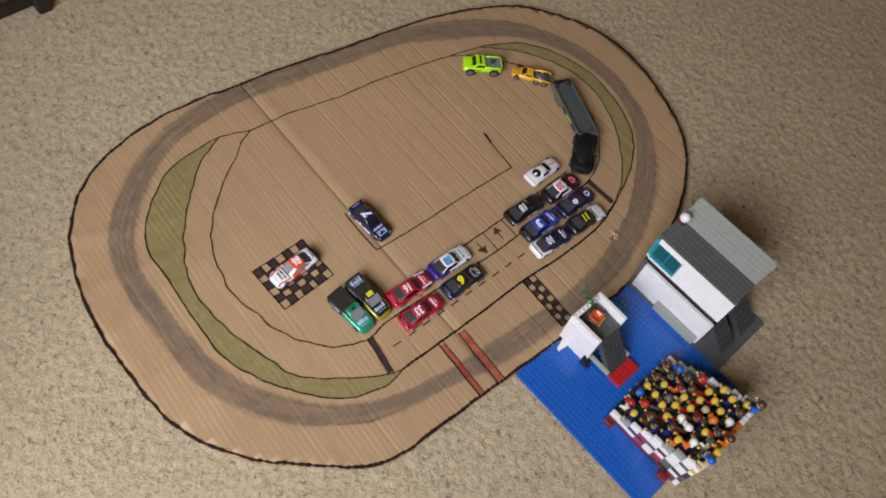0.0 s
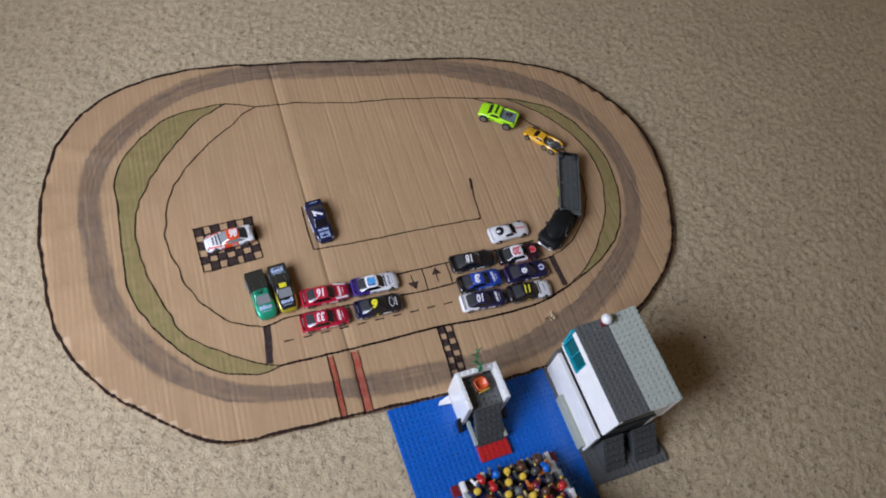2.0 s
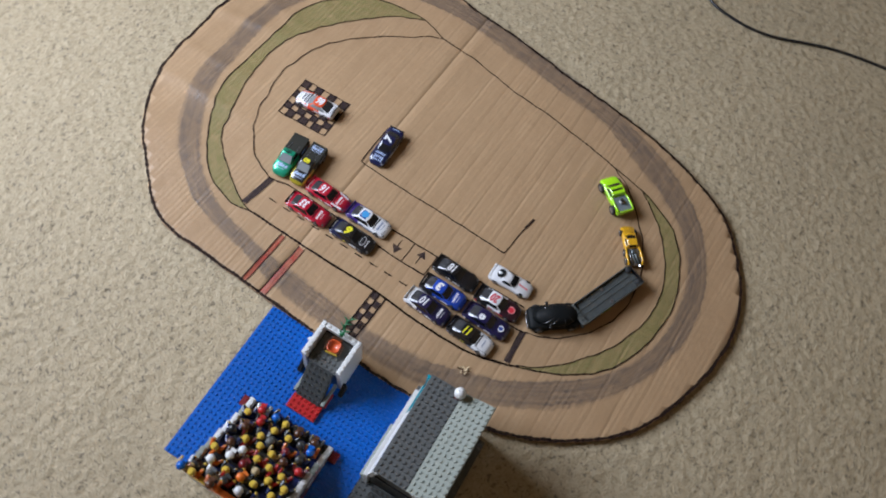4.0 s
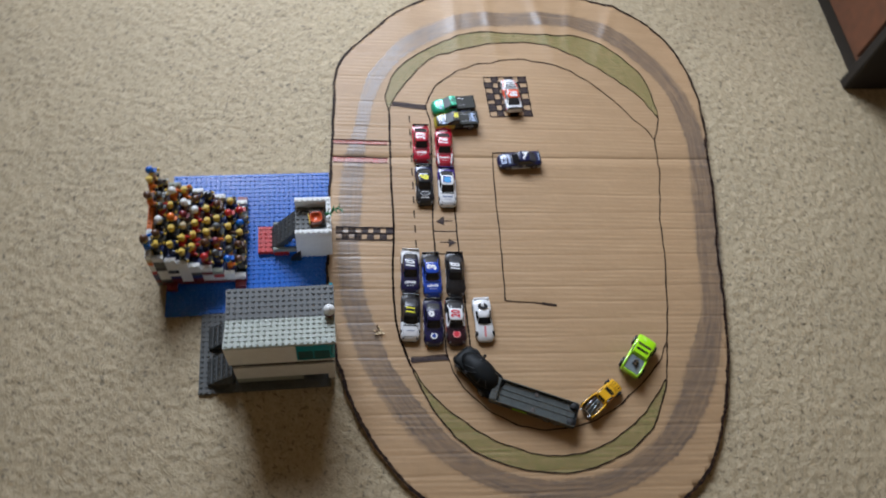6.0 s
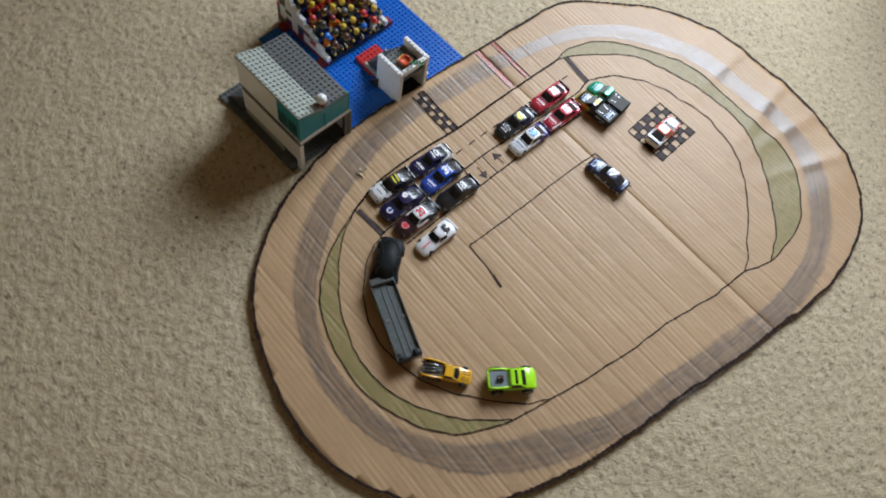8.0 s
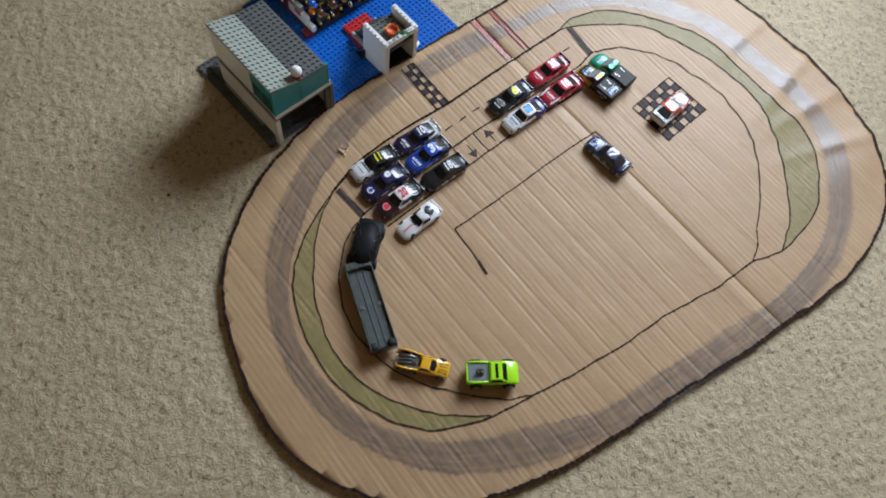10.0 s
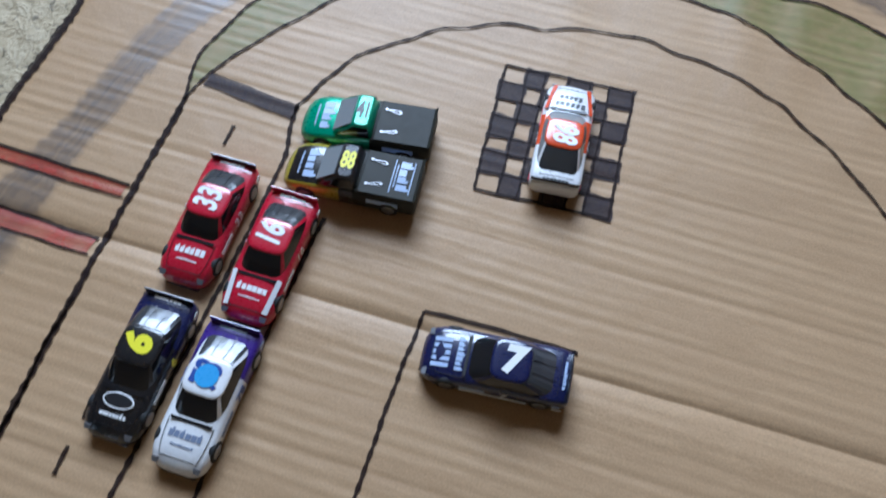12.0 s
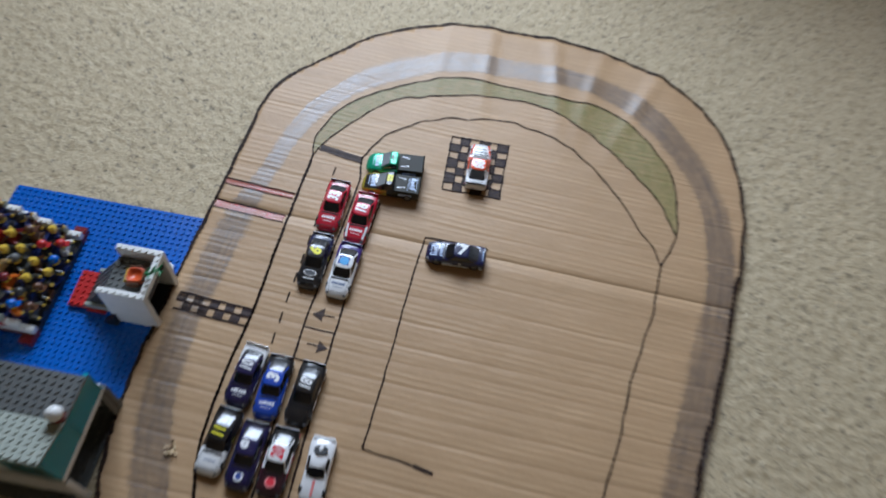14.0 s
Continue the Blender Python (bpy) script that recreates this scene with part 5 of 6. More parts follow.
    # sponsor print: rows of plain bars, no lettering
    if decal:
        for row in rows:
            word_bars("hood_print", car, st, decal, *row, number)
        word_bars("deck_print", car, st, decal, -0.0346, 0.0150, 0.0017, 7, number)
    for s in (-1, 1):
        b = bmesh.new()
        box(b, 0.0035, 0.0165, s * 0.0150 - 0.0002, s * 0.0150 + 0.0002, 0.0062, 0.0088)
        part("side_print", b, side or decal or ink, car)
        b = bmesh.new()
        box(b, -0.0345, -0.0305, s * 0.0149 - 0.0002, s * 0.0149 + 0.0002, 0.0068, 0.0092)
        part("side_print", b, side or decal or ink, car)
    for nm, m, cs in extra:
        b = bmesh.new()
        panel(b, cs, 0.0004)
        part(nm, b, m, car)
    return car


def disc_extra(nm, m, x, y, z, r, n=14, sx=1.0):
    return (nm, m, [(x + r * sx * math.cos(a), y + r * math.sin(a), z) for a in [q * 2 * math.pi / n for q in range(n)]])


# cars by themselves
stock_car("stock_car", "dark blue toy stock car with a white race number", -0.1408, 0.2235, -84, C_NAVY, C_NAVY, C_NAVY, C_NAVY, "7", D_WHITE, D_PALE, group="cars on the infield", rows=((0.0190, 0.0185, 0.0034, 7),),
          # pale strips paint the window's reflection on the hood
          extra=[("hood_glare", D_PALE, [(0.0330, y - 0.0011, 0.0100), (0.0330, y + 0.0011, 0.0100), (0.0240, y + 0.0011, 0.0121), (0.0240, y - 0.0011, 0.0121)]) for y in (-0.0068, -0.0034, 0.0, 0.0034, 0.0068)]
          + [("side_stripe", D_WHITE, [(x0, s * 0.0150, 0.0034), (x1, s * 0.0150, 0.0034), (x1, s * 0.0152, 0.0062), (x0 + s * 0.0, s * 0.0152, 0.0056)][::-s]) for s in (-1, 1) for x0, x1 in ((-0.0180, 0.0165), (-0.0360, -0.0310))])
stock_car("stock_car", "white and orange toy stock car parked on the chequered victory lane", -0.2875, 0.2205, -174.5, C_WHITE, C_ORANGE, C_WHITE, C_ORANGE, "98", D_WHITE, D_BLACK, group="cars on the infield", side=D_RED, pillar=C_WHITE, glass=GLARE_GLASS,
          rows=((0.0195, 0.0185, 0.0036, 6), (0.0250, 0.0140, 0.0032, 5)),
          extra=[("fender_print", C_ORANGE, [(0.0345, s * 0.0112, 0.0092), (0.014, s * 0.0142, 0.0127), (0.014, s * 0.0122, 0.0136), (0.0345, s * 0.0088, 0.0100)][::s]) for s in (-1, 1)])
# four cars in the western pit boxes
stock_car("stock_car", "red toy stock car with white number and black spoiler", -0.1690, 0.0495, 1.5, C_RED, C_RED, C_RED, C_RED, "33", D_WHITE, D_WHITE)
stock_car("stock_car", "red toy stock car with white front corners, in a pit box", -0.1600, 0.0900, 1.0, C_RED, C_RED, C_RED, C_RED, "16", D_WHITE, D_WHITE, wing=C_RED,
          extra=[("fender_print", C_WHITE, [(0.033, s * 0.0122, 0.0097), (0.014, s * 0.0138, 0.0130), (0.014, s * 0.0112, 0.0136), (0.033, s * 0.0094, 0.0106)][::s]) for s in (-1, 1)])
stock_car("stock_car", "black and dark blue toy stock car with a yellow number", -0.0832, 0.0535, 1.5, C_BLACK, C_BLACK, C_NAVY, C_BLACK, "6", D_YELLOW, D_WHITE, rows=((0.0275, 0.0140, 0.0024, 8),),
          extra=[disc_extra("badge_ring", D_WHITE, 0.0205, 0, 0.0128, 0.0082, 20, 0.5), disc_extra("badge_centre", D_BLACK, 0.0205, 0, 0.0131, 0.0074, 20, 0.44)])
stock_car("stock_car", "purple and white toy stock car with a light blue roof spot", -0.0795, 0.0922, 1.0, C_WHITE, C_WHITE, C_PURPLE, C_WHITE, "78", D_BLUE, D_SLATE, wing=C_PURPLE,
          extra=[disc_extra("roof_spot", SKYBLUE, -0.0067, 0, 0.0209, 0.0060)])
# seven cars at the eastern end of pit road
stock_car("stock_car", "black toy stock car with a white race number", 0.0870, 0.0990, 0.5, C_BLACK, C_BLACK, C_BLACK, C_BLACK, "18", D_WHITE, None)
stock_car("stock_car", "blue and black toy stock car with a white number", 0.0885, 0.0610, 2.5, C_BLUE, C_BLUE, C_BLACK, C_BLUE, "3", D_WHITE, D_WHITE)
stock_car("stock_car", "dark blue toy stock car with a white tail", 0.0830, 0.0265, -1.0, C_INDIGO, C_INDIGO, C_WHITE, C_INDIGO, "10", D_WHITE, D_WHITE, wing=C_WHITE)
stock_car("stock_car", "white and maroon toy stock car with a red hood roundel", 0.1690, 0.0960, 1.5, C_MAROON, C_WHITE, C_BLACK, C_WHITE, "20", D_RED, None,
          extra=[disc_extra("hood_roundel", D_PINK, 0.0235, 0, 0.0124, 0.0062), disc_extra("roundel_ring", D_RED, 0.0235, 0, 0.0127, 0.0044)])
stock_car("stock_car", "dark purple toy stock car with a white hood badge", 0.1705, 0.0610, 0.8, C_INDIGO, C_INDIGO, C_INDIGO, C_INDIGO, "9", D_WHITE, None,
          extra=[disc_extra("hood_badge", D_WHITE, 0.0250, 0, 0.0122, 0.0052), disc_extra("badge_centre", D_BLUE, 0.0250, 0, 0.0125, 0.0034)])
stock_car("stock_car", "black toy stock car with white hood and yellow number", 0.1635, 0.0255, -1.5, C_WHITE, C_BLACK, C_BLACK, C_BLACK, "11", D_YELLOW, D_SLATE, rows=((0.0235, 0.0130, 0.0020, 9),))


def sports_car(name, label, x, y, turn):
    """The smooth white coupe with a round rear window."""
    car = thing(name, pose(x, y, 0.0011, 0, 0, turn), label, "toy car", "cars on the infield")
    st = [(-0.0360, 0.0110, 0.0040, 0.0090, 0.0102), (-0.0340, 0.0138, 0.0028, 0.0108, 0.0122), (-0.024, 0.0148, 0.0020, 0.0112, 0.0130), (-0.012, 0.0142, 0.0020, 0.0108, 0.0132), (0.0, 0.0136, 0.0020, 0.0104, 0.0128),
          (0.010, 0.0138, 0.0020, 0.0102, 0.0120), (0.020, 0.0143, 0.0018, 0.0096, 0.0106), (0.029, 0.0136, 0.0018, 0.0074, 0.0086), (0.0345, 0.0112, 0.0022, 0.0054, 0.0064), (0.0365, 0.0080, 0.0028, 0.0044, 0.0050)]
    bm = bmesh.new()
    loft(bm, [section(*s, crown=0.0009) for s in st])
    part("body", bm, C_WHITE, car, smooth=True)
    bm = bmesh.new()
    rings = [[(x0 + (x1 - x0) * (0.5 - 0.5 * math.cos(a)), w * math.sin(a) * 0.98, z) for a in [q * math.pi / 8 for q in range(16)]] for z, x0, x1, w in ((0.0122, -0.024, 0.0085, 0.0120), (0.0150, -0.021, 0.0050, 0.0108), (0.0176, -0.0165, 0.0005, 0.0088), (0.0184, -0.0130, -0.0030, 0.0060))]
    loft(bm, rings)
    part("cabin", bm, C_WHITE, car, smooth=True)
    for nm, cs in (("windshield", [(0.0086, -0.0104, 0.0132), (0.0104, 0.0, 0.0133), (0.0086, 0.0104, 0.0132), (0.0006, 0.0082, 0.0177), (0.0006, -0.0082, 0.0177)]),
                   ("rear_window", [(-0.0190 + 0.0060 * math.cos(a), 0.0080 * math.sin(a), 0.0171 + 0.0025 * math.cos(a)) for a in [q * math.pi / 8 for q in range(16)]])):
        b = bmesh.new()
        panel(b, cs, 0.0007)
        part(nm, b, MATT_GLASS, car)
    for s in (-1, 1):
        cs = [(0.0035, s * 0.0114, 0.0138), (-0.0120, s * 0.0118, 0.0138), (-0.0110, s * 0.0094, 0.0170), (-0.0010, s * 0.0088, 0.0170)]
        b = bmesh.new()
        panel(b, cs if s > 0 else [cs[1], cs[0], cs[3], cs[2]], 0.0006)
        part("side_window", b, GLASS, car)
    b = bmesh.new()
    ball(b, Matrix.Translation((-0.0205, 0, 0.0166)) @ Matrix.Diagonal((1.5, 0.9, 0.8, 1)), 0.0030)
    part("rear_hump", b, C_WHITE, car, "white hump behind the seats")
    b = bmesh.new()
    panel(b, [(0.0290, -0.0015, 0.0096), (0.0290, 0.0013, 0.0096), (0.0130, 0.0017, 0.0127), (0.0130, -0.0013, 0.0127)], 0.0004)
    part("hood_print", b, D_PINK, car)
    b = bmesh.new()
    box(b, -0.0362, -0.0325, -0.0125, 0.0125, 0.0122, 0.0136, bevel=0.0004)
    part("spoiler", b, C_WHITE, car)
    for xx in (0.0225, -0.0225):
        for yy in (-0.0130, 0.0130):
            wheel(car, xx, yy, 0.0052, 0.0038)
    return car


sports_car("sports_car", "white toy sports coupe with black windows and a red hood script", 0.1660, 0.1405, 4)


def race_truck(name, label, x, y, turn, hood, side, cab_paint, number, ink, decal, bed_print):
    """A 1:64 racing pickup with a flat bed cover."""
    car = thing(name, pose(x, y, 0.0011, 0, 0, turn), label, "toy truck", "racing pickups")
    mats = [side, hood, C_BED, cab_paint]
    st = [(-0.0395, 0.0138, 0.0040, 0.0150, 0.0160), (-0.0385, 0.0148, 0.0026, 0.0154, 0.0166), (-0.025, 0.0152, 0.0022, 0.0154, 0.0166), (-0.0045, 0.0152, 0.0022, 0.0152, 0.0164),
          (0.004, 0.0150, 0.0020, 0.0138, 0.0152), (0.014, 0.0152, 0.0020, 0.0126, 0.0140), (0.024, 0.0153, 0.0020, 0.0118, 0.0132), (0.031, 0.0146, 0.0018, 0.0104, 0.0119), (0.0352, 0.0130, 0.0018, 0.0084, 0.0098), (0.0378, 0.0106, 0.0020, 0.0064, 0.0076), (0.0392, 0.0070, 0.0026, 0.0048, 0.0056)]
    bm = bmesh.new()
    loft(bm, [section(*s) for s in st], [2, 2, 2, 3, 3, 1, 1, 1, 1, 1])
    for f in bm.faces:
        c = f.calc_center_median()
        if c.x > 0.008 and (abs(c.y) > 0.0122 or c.x > 0.0362):
            f.material_index = 0
    part("body", bm, mats, car, smooth=True)
    bm = bmesh.new()
    rings = [[(xx, yy, z) for xx, yy in ((x1, -w * 0.86), (x1 - 0.0012, -w), (x0 + 0.001, -w), (x0, -w * 0.86), (x0, w * 0.86), (x0 + 0.001, w), (x1 - 0.0012, w), (x1, w * 0.86))]
             for z, x0, x1, w in ((0.0145, -0.0062, 0.0175, 0.0132), (0.0185, -0.0050, 0.0120, 0.0122), (0.0236, -0.0036, 0.0058, 0.0110), (0.0243, -0.0026, 0.0046, 0.0098))]
    loft(bm, rings, [0, 0, 1])
    part("cabin", bm, [cab_paint, cab_paint], car)
    for nm, cs, m in (("windshield", [(0.0174, -0.0104, 0.0150), (0.0174, 0.0104, 0.0150), (0.0064, 0.0094, 0.0232), (0.0064, -0.0094, 0.0232)], GLARE_GLASS),):
        b = bmesh.new()
        panel(b, cs, 0.0006)
        part(nm, b, m, car)
    for s in (-1, 1):
        cs = [(0.0140, s * 0.0127, 0.0160), (-0.0042, s * 0.0127, 0.0160), (-0.0034, s * 0.0113, 0.0226), (0.0050, s * 0.0113, 0.0226)]
        b = bmesh.new()
        panel(b, cs if s > 0 else [cs[1], cs[0], cs[3], cs[2]], 0.0005)
        part("side_window", b, GLASS, car)
    b = bmesh.new()
    box(b, -0.0385, -0.0068, -0.0140, 0.0140, 0.0160, 0.0173, bevel=0.0004)
    cover = part("bed_cover", b, C_BED, car, "black satin bed cover")
    # two hood-pin straps: an eye at each end of a forked wire
    for s in (-1, 1):
        for k in range(2):
            b = bmesh.new()
            cyl(b, pose(-0.0105 - 0.0085 * k, s * (0.0080 - 0.0012 * k), 0.0173), 0.0008, 0.0006, 8)
            part("bed_pin", b, RIM, cover)
        for tip in (-0.0012, 0.0012):
            b = bmesh.new()
            panel(b, [(-0.0108, s * 0.0080 - 0.00018, 0.0174), (-0.0108, s * 0.0080 + 0.00018, 0.0174), (-0.0186, s * 0.0068 + tip + 0.00018, 0.0174), (-0.0186, s * 0.0068 + tip - 0.00018, 0.0174)], 0.0003)
            part("bed_cable", b, RIM, cover)
    b = bmesh.new()
    panel(b, [(-0.0380, 0.0140, 0.0168), (-0.0380, -0.0140, 0.0168), (-0.0396, -0.0142, 0.0186), (-0.0396, 0.0142, 0.0186)], 0.0005)
    part("spoiler", b, C_BED, car)
    for xx in (0.0240, -0.0245):
        for yy in (-0.0140, 0.0140):
            wheel(car, xx, yy, 0.0056, 0.0040)
    letters("roof_number", number, 0.0150, ink, car, pose(0.0010, 0, 0.0246, 0, 0, 180) @ Matrix.Diagonal((0.52, 1, 1, 1)), 0.0006)
    word_bars("hood_print", car, st, decal, 0.0235, 0.0190, 0.0060, 4, number)
    word_bars("hood_print", car, st, decal, 0.0295, 0.0150, 0.0012, 10, number)
    if bed_print:
        flat = [(-0.05, 0, 0, 0, 0.0170), (0.05, 0, 0, 0, 0.0170)]
        word_bars("bed_print", cover, flat, bed_print, -0.0300, 0.0200, 0.0058, 4, number)
        word_bars("bed_print", cover, flat, bed_print, -0.0258, 0.0150, 0.0009, 9, number)
        for xx in (-0.0350, -0.0240):
            b = bmesh.new()
            box(b, xx - 0.0003, xx + 0.0003, -0.0105, 0.0105, 0.0173, 0.0176)
            part("bed_stripe", b, bed_print, cover)
    for s in (-1, 1):
        b = bmesh.new()
        box(b, -0.030, -0.012, s * 0.0152 - 0.0002, s * 0.0152 + 0.0002, 0.0088, 0.0128)
        part("side_print", b, decal, car)
    return car


race_truck("race_truck", "metallic green toy racing pickup with a black bed cover", -0.2560, 0.1095, -82, C_GREEN, C_GREEN, C_GREEN, "41", D_BLACK, D_PALE, None)
race_truck("race_truck", "black and yellow toy racing pickup with white sponsor blocks", -0.2215, 0.1135, -84, C_BLACK, C_GOLD, C_BLACK, "88", D_YELLOW, D_PALE, D_PALE)

# black pickup that pulls the long trailer
rig = thing("toy_pickup", pose(0.2522, 0.1280, 0.0011, 0, 0, -140) @ Matrix.Diagonal((1.0, 1.22, 1.0, 1)), "glossy black toy pickup with chrome grille, hitched to a trailer", "toy truck")
st = [(-0.040, 0.0135, 0.0060, 0.0170, 0.0180), (-0.038, 0.0150, 0.0045, 0.0180, 0.0192), (-0.020, 0.0158, 0.0040, 0.0182, 0.0196), (-0.004, 0.0158, 0.0040, 0.0182, 0.0198), (0.010, 0.0158, 0.0040, 0.0172, 0.0190),
      (0.020, 0.0160, 0.0038, 0.0160, 0.0178), (0.030, 0.0156, 0.0036, 0.0150, 0.0166), (0.037, 0.0146, 0.0036, 0.0136, 0.0150), (0.041, 0.0124, 0.0040, 0.0100, 0.0112)]
bm = bmesh.new()
loft(bm, [section(*s, crown=0.0009) for s in st], [0, 0, 0, 0, 0, 1, 1, 1])
part("body", bm, [SATIN, SATIN], rig, smooth=True)
bm = bmesh.new()
loft(bm, [[(x0 + (x1 - x0) * (0.5 - 0.5 * math.cos(a)), w * math.sin(a), z) for a in [q * math.pi / 10 for q in range(20)]] for z, x0, x1, w in ((0.0172, -0.0395, 0.0350, 0.0158), (0.0215, -0.037, 0.0270, 0.0152), (0.0260, -0.032, 0.0180, 0.0136), (0.0295, -0.025, 0.0090, 0.0104), (0.0308, -0.018, 0.0010, 0.0060))])
canopy = part("canopy", bm, SATIN, rig, "black domed canopy with ridges", smooth=True)
DOME = ((0.0172, -0.0395, 0.0350, 0.0158), (0.0215, -0.037, 0.0270, 0.0152), (0.0260, -0.032, 0.0180, 0.0136), (0.0295, -0.025, 0.0090, 0.0104), (0.0308, -0.018, 0.0010, 0.0060))
for q in (2.6, 4.2, 6.4, 7.6, 12.4, 13.6, 15.8, 17.4):
    a, rings = q * math.pi / 10, []
    for z, x0, x1, w in DOME[:4]:
        c = Vector((x0 + (x1 - x0) * (0.5 - 0.5 * math.cos(a)), w * math.sin(a), z + 0.0002))
        rings.append([c + Vector((0.0007 * math.cos(k * math.pi / 3), 0.0005 * math.sin(k * math.pi / 3), 0.0004 * math.sin(k * math.pi / 3))) for k in range(6)])
    bm = bmesh.new()
    loft(bm, rings)
    part("ridge", bm, C_BLACK, canopy)
for s in (-1, 1):
    b = bmesh.new()
    box(b, 0.0405, 0.0428, s * 0.0085 - 0.0026, s * 0.0085 + 0.0026, 0.0060, 0.0088, bevel=0.0005)
    part("headlight", b, CHROME, rig)
    b = bmesh.new()
    box(b, 0.008, 0.0125, s * 0.0165 - 0.002, s * 0.0165 + 0.002, 0.0195, 0.0225, bevel=0.0006)
    part("mirror", b, C_BLACK, rig)
    for xx in (0.025, -0.026):
        wheel(rig, xx, s * 0.0150, 0.0070, 0.0052)
b = bmesh.new()
box(b, 0.0405, 0.0432, -0.0115, 0.0115, 0.0030, 0.0052, bevel=0.0006)
part("bumper", b, CHROME, rig)

trailer = thing("toy_trailer", pose(0.3020, 0.2070, 0.0011, 0, 0, -109), "long dark grey toy car trailer with ribbed open bed", "toy trailer")
TL, TW = 0.065, 0.0180
bm = bmesh.new()
box(bm, -TL, TL, -TW, TW, 0.0075, 0.0150, bevel=0.0012)
part("chassis", bm, GUN, trailer)
bm = bmesh.new()
box(bm, -TL + 0.002, TL - 0.002, -TW + 0.002, TW - 0.002, 0.0150, 0.0163, bevel=0.0003)
deck = part("deck", bm, GUN, trailer)
for k in (-1, 1):
    bm = bmesh.new()
    box(bm, -TL + 0.003, TL - 0.012, k * 0.0046 - 0.0008, k * 0.0046 + 0.0008, 0.0163, 0.0173, bevel=0.0004)
    part("deck_rib", bm, C_GREY, deck)
    bm = bmesh.new()
    box(bm, -0.004, 0.0015, k * 0.0125 - 0.0030, k * 0.0125 + 0.0030, 0.0163, 0.0178, bevel=0.0005)
    part("tie_down", bm, RIM, deck)
for s in (-1, 1):
    bm = bmesh.new()
    box(bm, -TL, TL, s * TW - 0.0009, s * TW + 0.0009, 0.0075, 0.0210, bevel=0.0005)
    part("side_rail", bm, C_GREY, trailer)
    bm = bmesh.new()
    box(bm, -0.010, 0.045, s * (TW + 0.0010) - 0.0002, s * (TW + 0.0010) + 0.0002, 0.0110, 0.0170)
    part("side_print", bm, D_BLACK, trailer)
    bm = bmesh.new()
    box(bm, 0.006, 0.028, s * (TW + 0.0013) - 0.0002, s * (TW + 0.0013) + 0.0002, 0.0125, 0.0150)
    part("side_print", bm, C_LIME, trailer, "lime lettering block")
    for xx in (-0.040, -0.026):
        wheel(trailer, xx, s * 0.0160, 0.0062, 0.0045)
bm = bmesh.new()
box(bm, TL - 0.010, TL + 0.001, -TW, TW, 0.0150, 0.0222, bevel=0.0012)
head = part("front_box", bm, C_GREY, trailer)
for k in range(4):
    bm = bmesh.new()
    box(bm, TL - 0.0085, TL - 0.0070 + 0.005, -0.011 + k * 0.0062, -0.0075 + k * 0.0062, 0.0222, 0.0230, bevel=0.0003)
    part("latch", bm, GUN, head)
bm = bmesh.new()
box(bm, TL, TL + 0.016, -0.002, 0.002, 0.0075, 0.0105, bevel=0.0006)
part("hitch", bm, GUN, trailer)
bm = bmesh.new()
box(bm, -TL - 0.0022, -TL, -TW, TW, 0.0075, 0.0205, bevel=0.0006)
part("tailgate", bm, C_BLACK, trailer)

for k in (-1, 1):
    bm = bmesh.new()
    loft(bm, [[(-TL + 0.0050 + rr * math.cos(q), k * 0.0125 + dy, 0.0150 + rr * math.sin(q)) for q in [n_ * math.pi / 7 for n_ in range(14)]] for dy, rr in ((-0.0045, 0.0058), (-0.0038, 0.0066), (0.0038, 0.0066), (0.0045, 0.0058))])
    part("tail_roller", bm, TYRE, trailer, "black tail roller", smooth=True)

# yellow dragster pickup
hot = thing("toy_dragster", pose(0.2930, 0.3155, 0.0011, 0, 0, 129), "yellow toy dragster with an exposed grey engine and long rear fins", "toy car", "cars on the infield")
st = [(-0.006, 0.0100, 0.0030, 0.0110, 0.0120), (-0.002, 0.0118, 0.0026, 0.0116, 0.0128), (0.008, 0.0120, 0.0026, 0.0110, 0.0124), (0.018, 0.0116, 0.0026, 0.0098, 0.0110), (0.028, 0.0118, 0.0028, 0.0090, 0.0098), (0.034, 0.0112, 0.0030, 0.0074, 0.0082), (0.0365, 0.0092, 0.0036, 0.0060, 0.0066)]
bm = bmesh.new()
loft(bm, [section(*s) for s in st])
part("body", bm, C_YELLOW, hot, smooth=True)
bm = bmesh.new()
loft(bm, [[(xx, yy, z) for xx, yy in ((x1, -w), (x0, -w), (x0, w), (x1, w))] for z, x0, x1, w in ((0.0120, -0.006, 0.0165, 0.0100), (0.0165, -0.003, 0.0085, 0.0084), (0.0172, -0.002, 0.0075, 0.0076))])
for f in bm.faces:
    f.smooth = False
part("cabin", bm, C_YELLOW, hot)
for nm, cs in (("windshield", [(0.0168, -0.0078, 0.0122), (0.0184, 0.0, 0.0118), (0.0168, 0.0078, 0.0122), (0.0100, 0.0068, 0.0160), (0.0100, -0.0068, 0.0160)]), ("rear_window", [(-0.0032, 0.0056, 0.0163), (-0.0032, -0.0056, 0.0163), (-0.0060, -0.0062, 0.0122), (-0.0060, 0.0062, 0.0122)])):
    b = bmesh.new()
    panel(b, cs, 0.0006)
    part(nm, b, MATT_GLASS, hot)
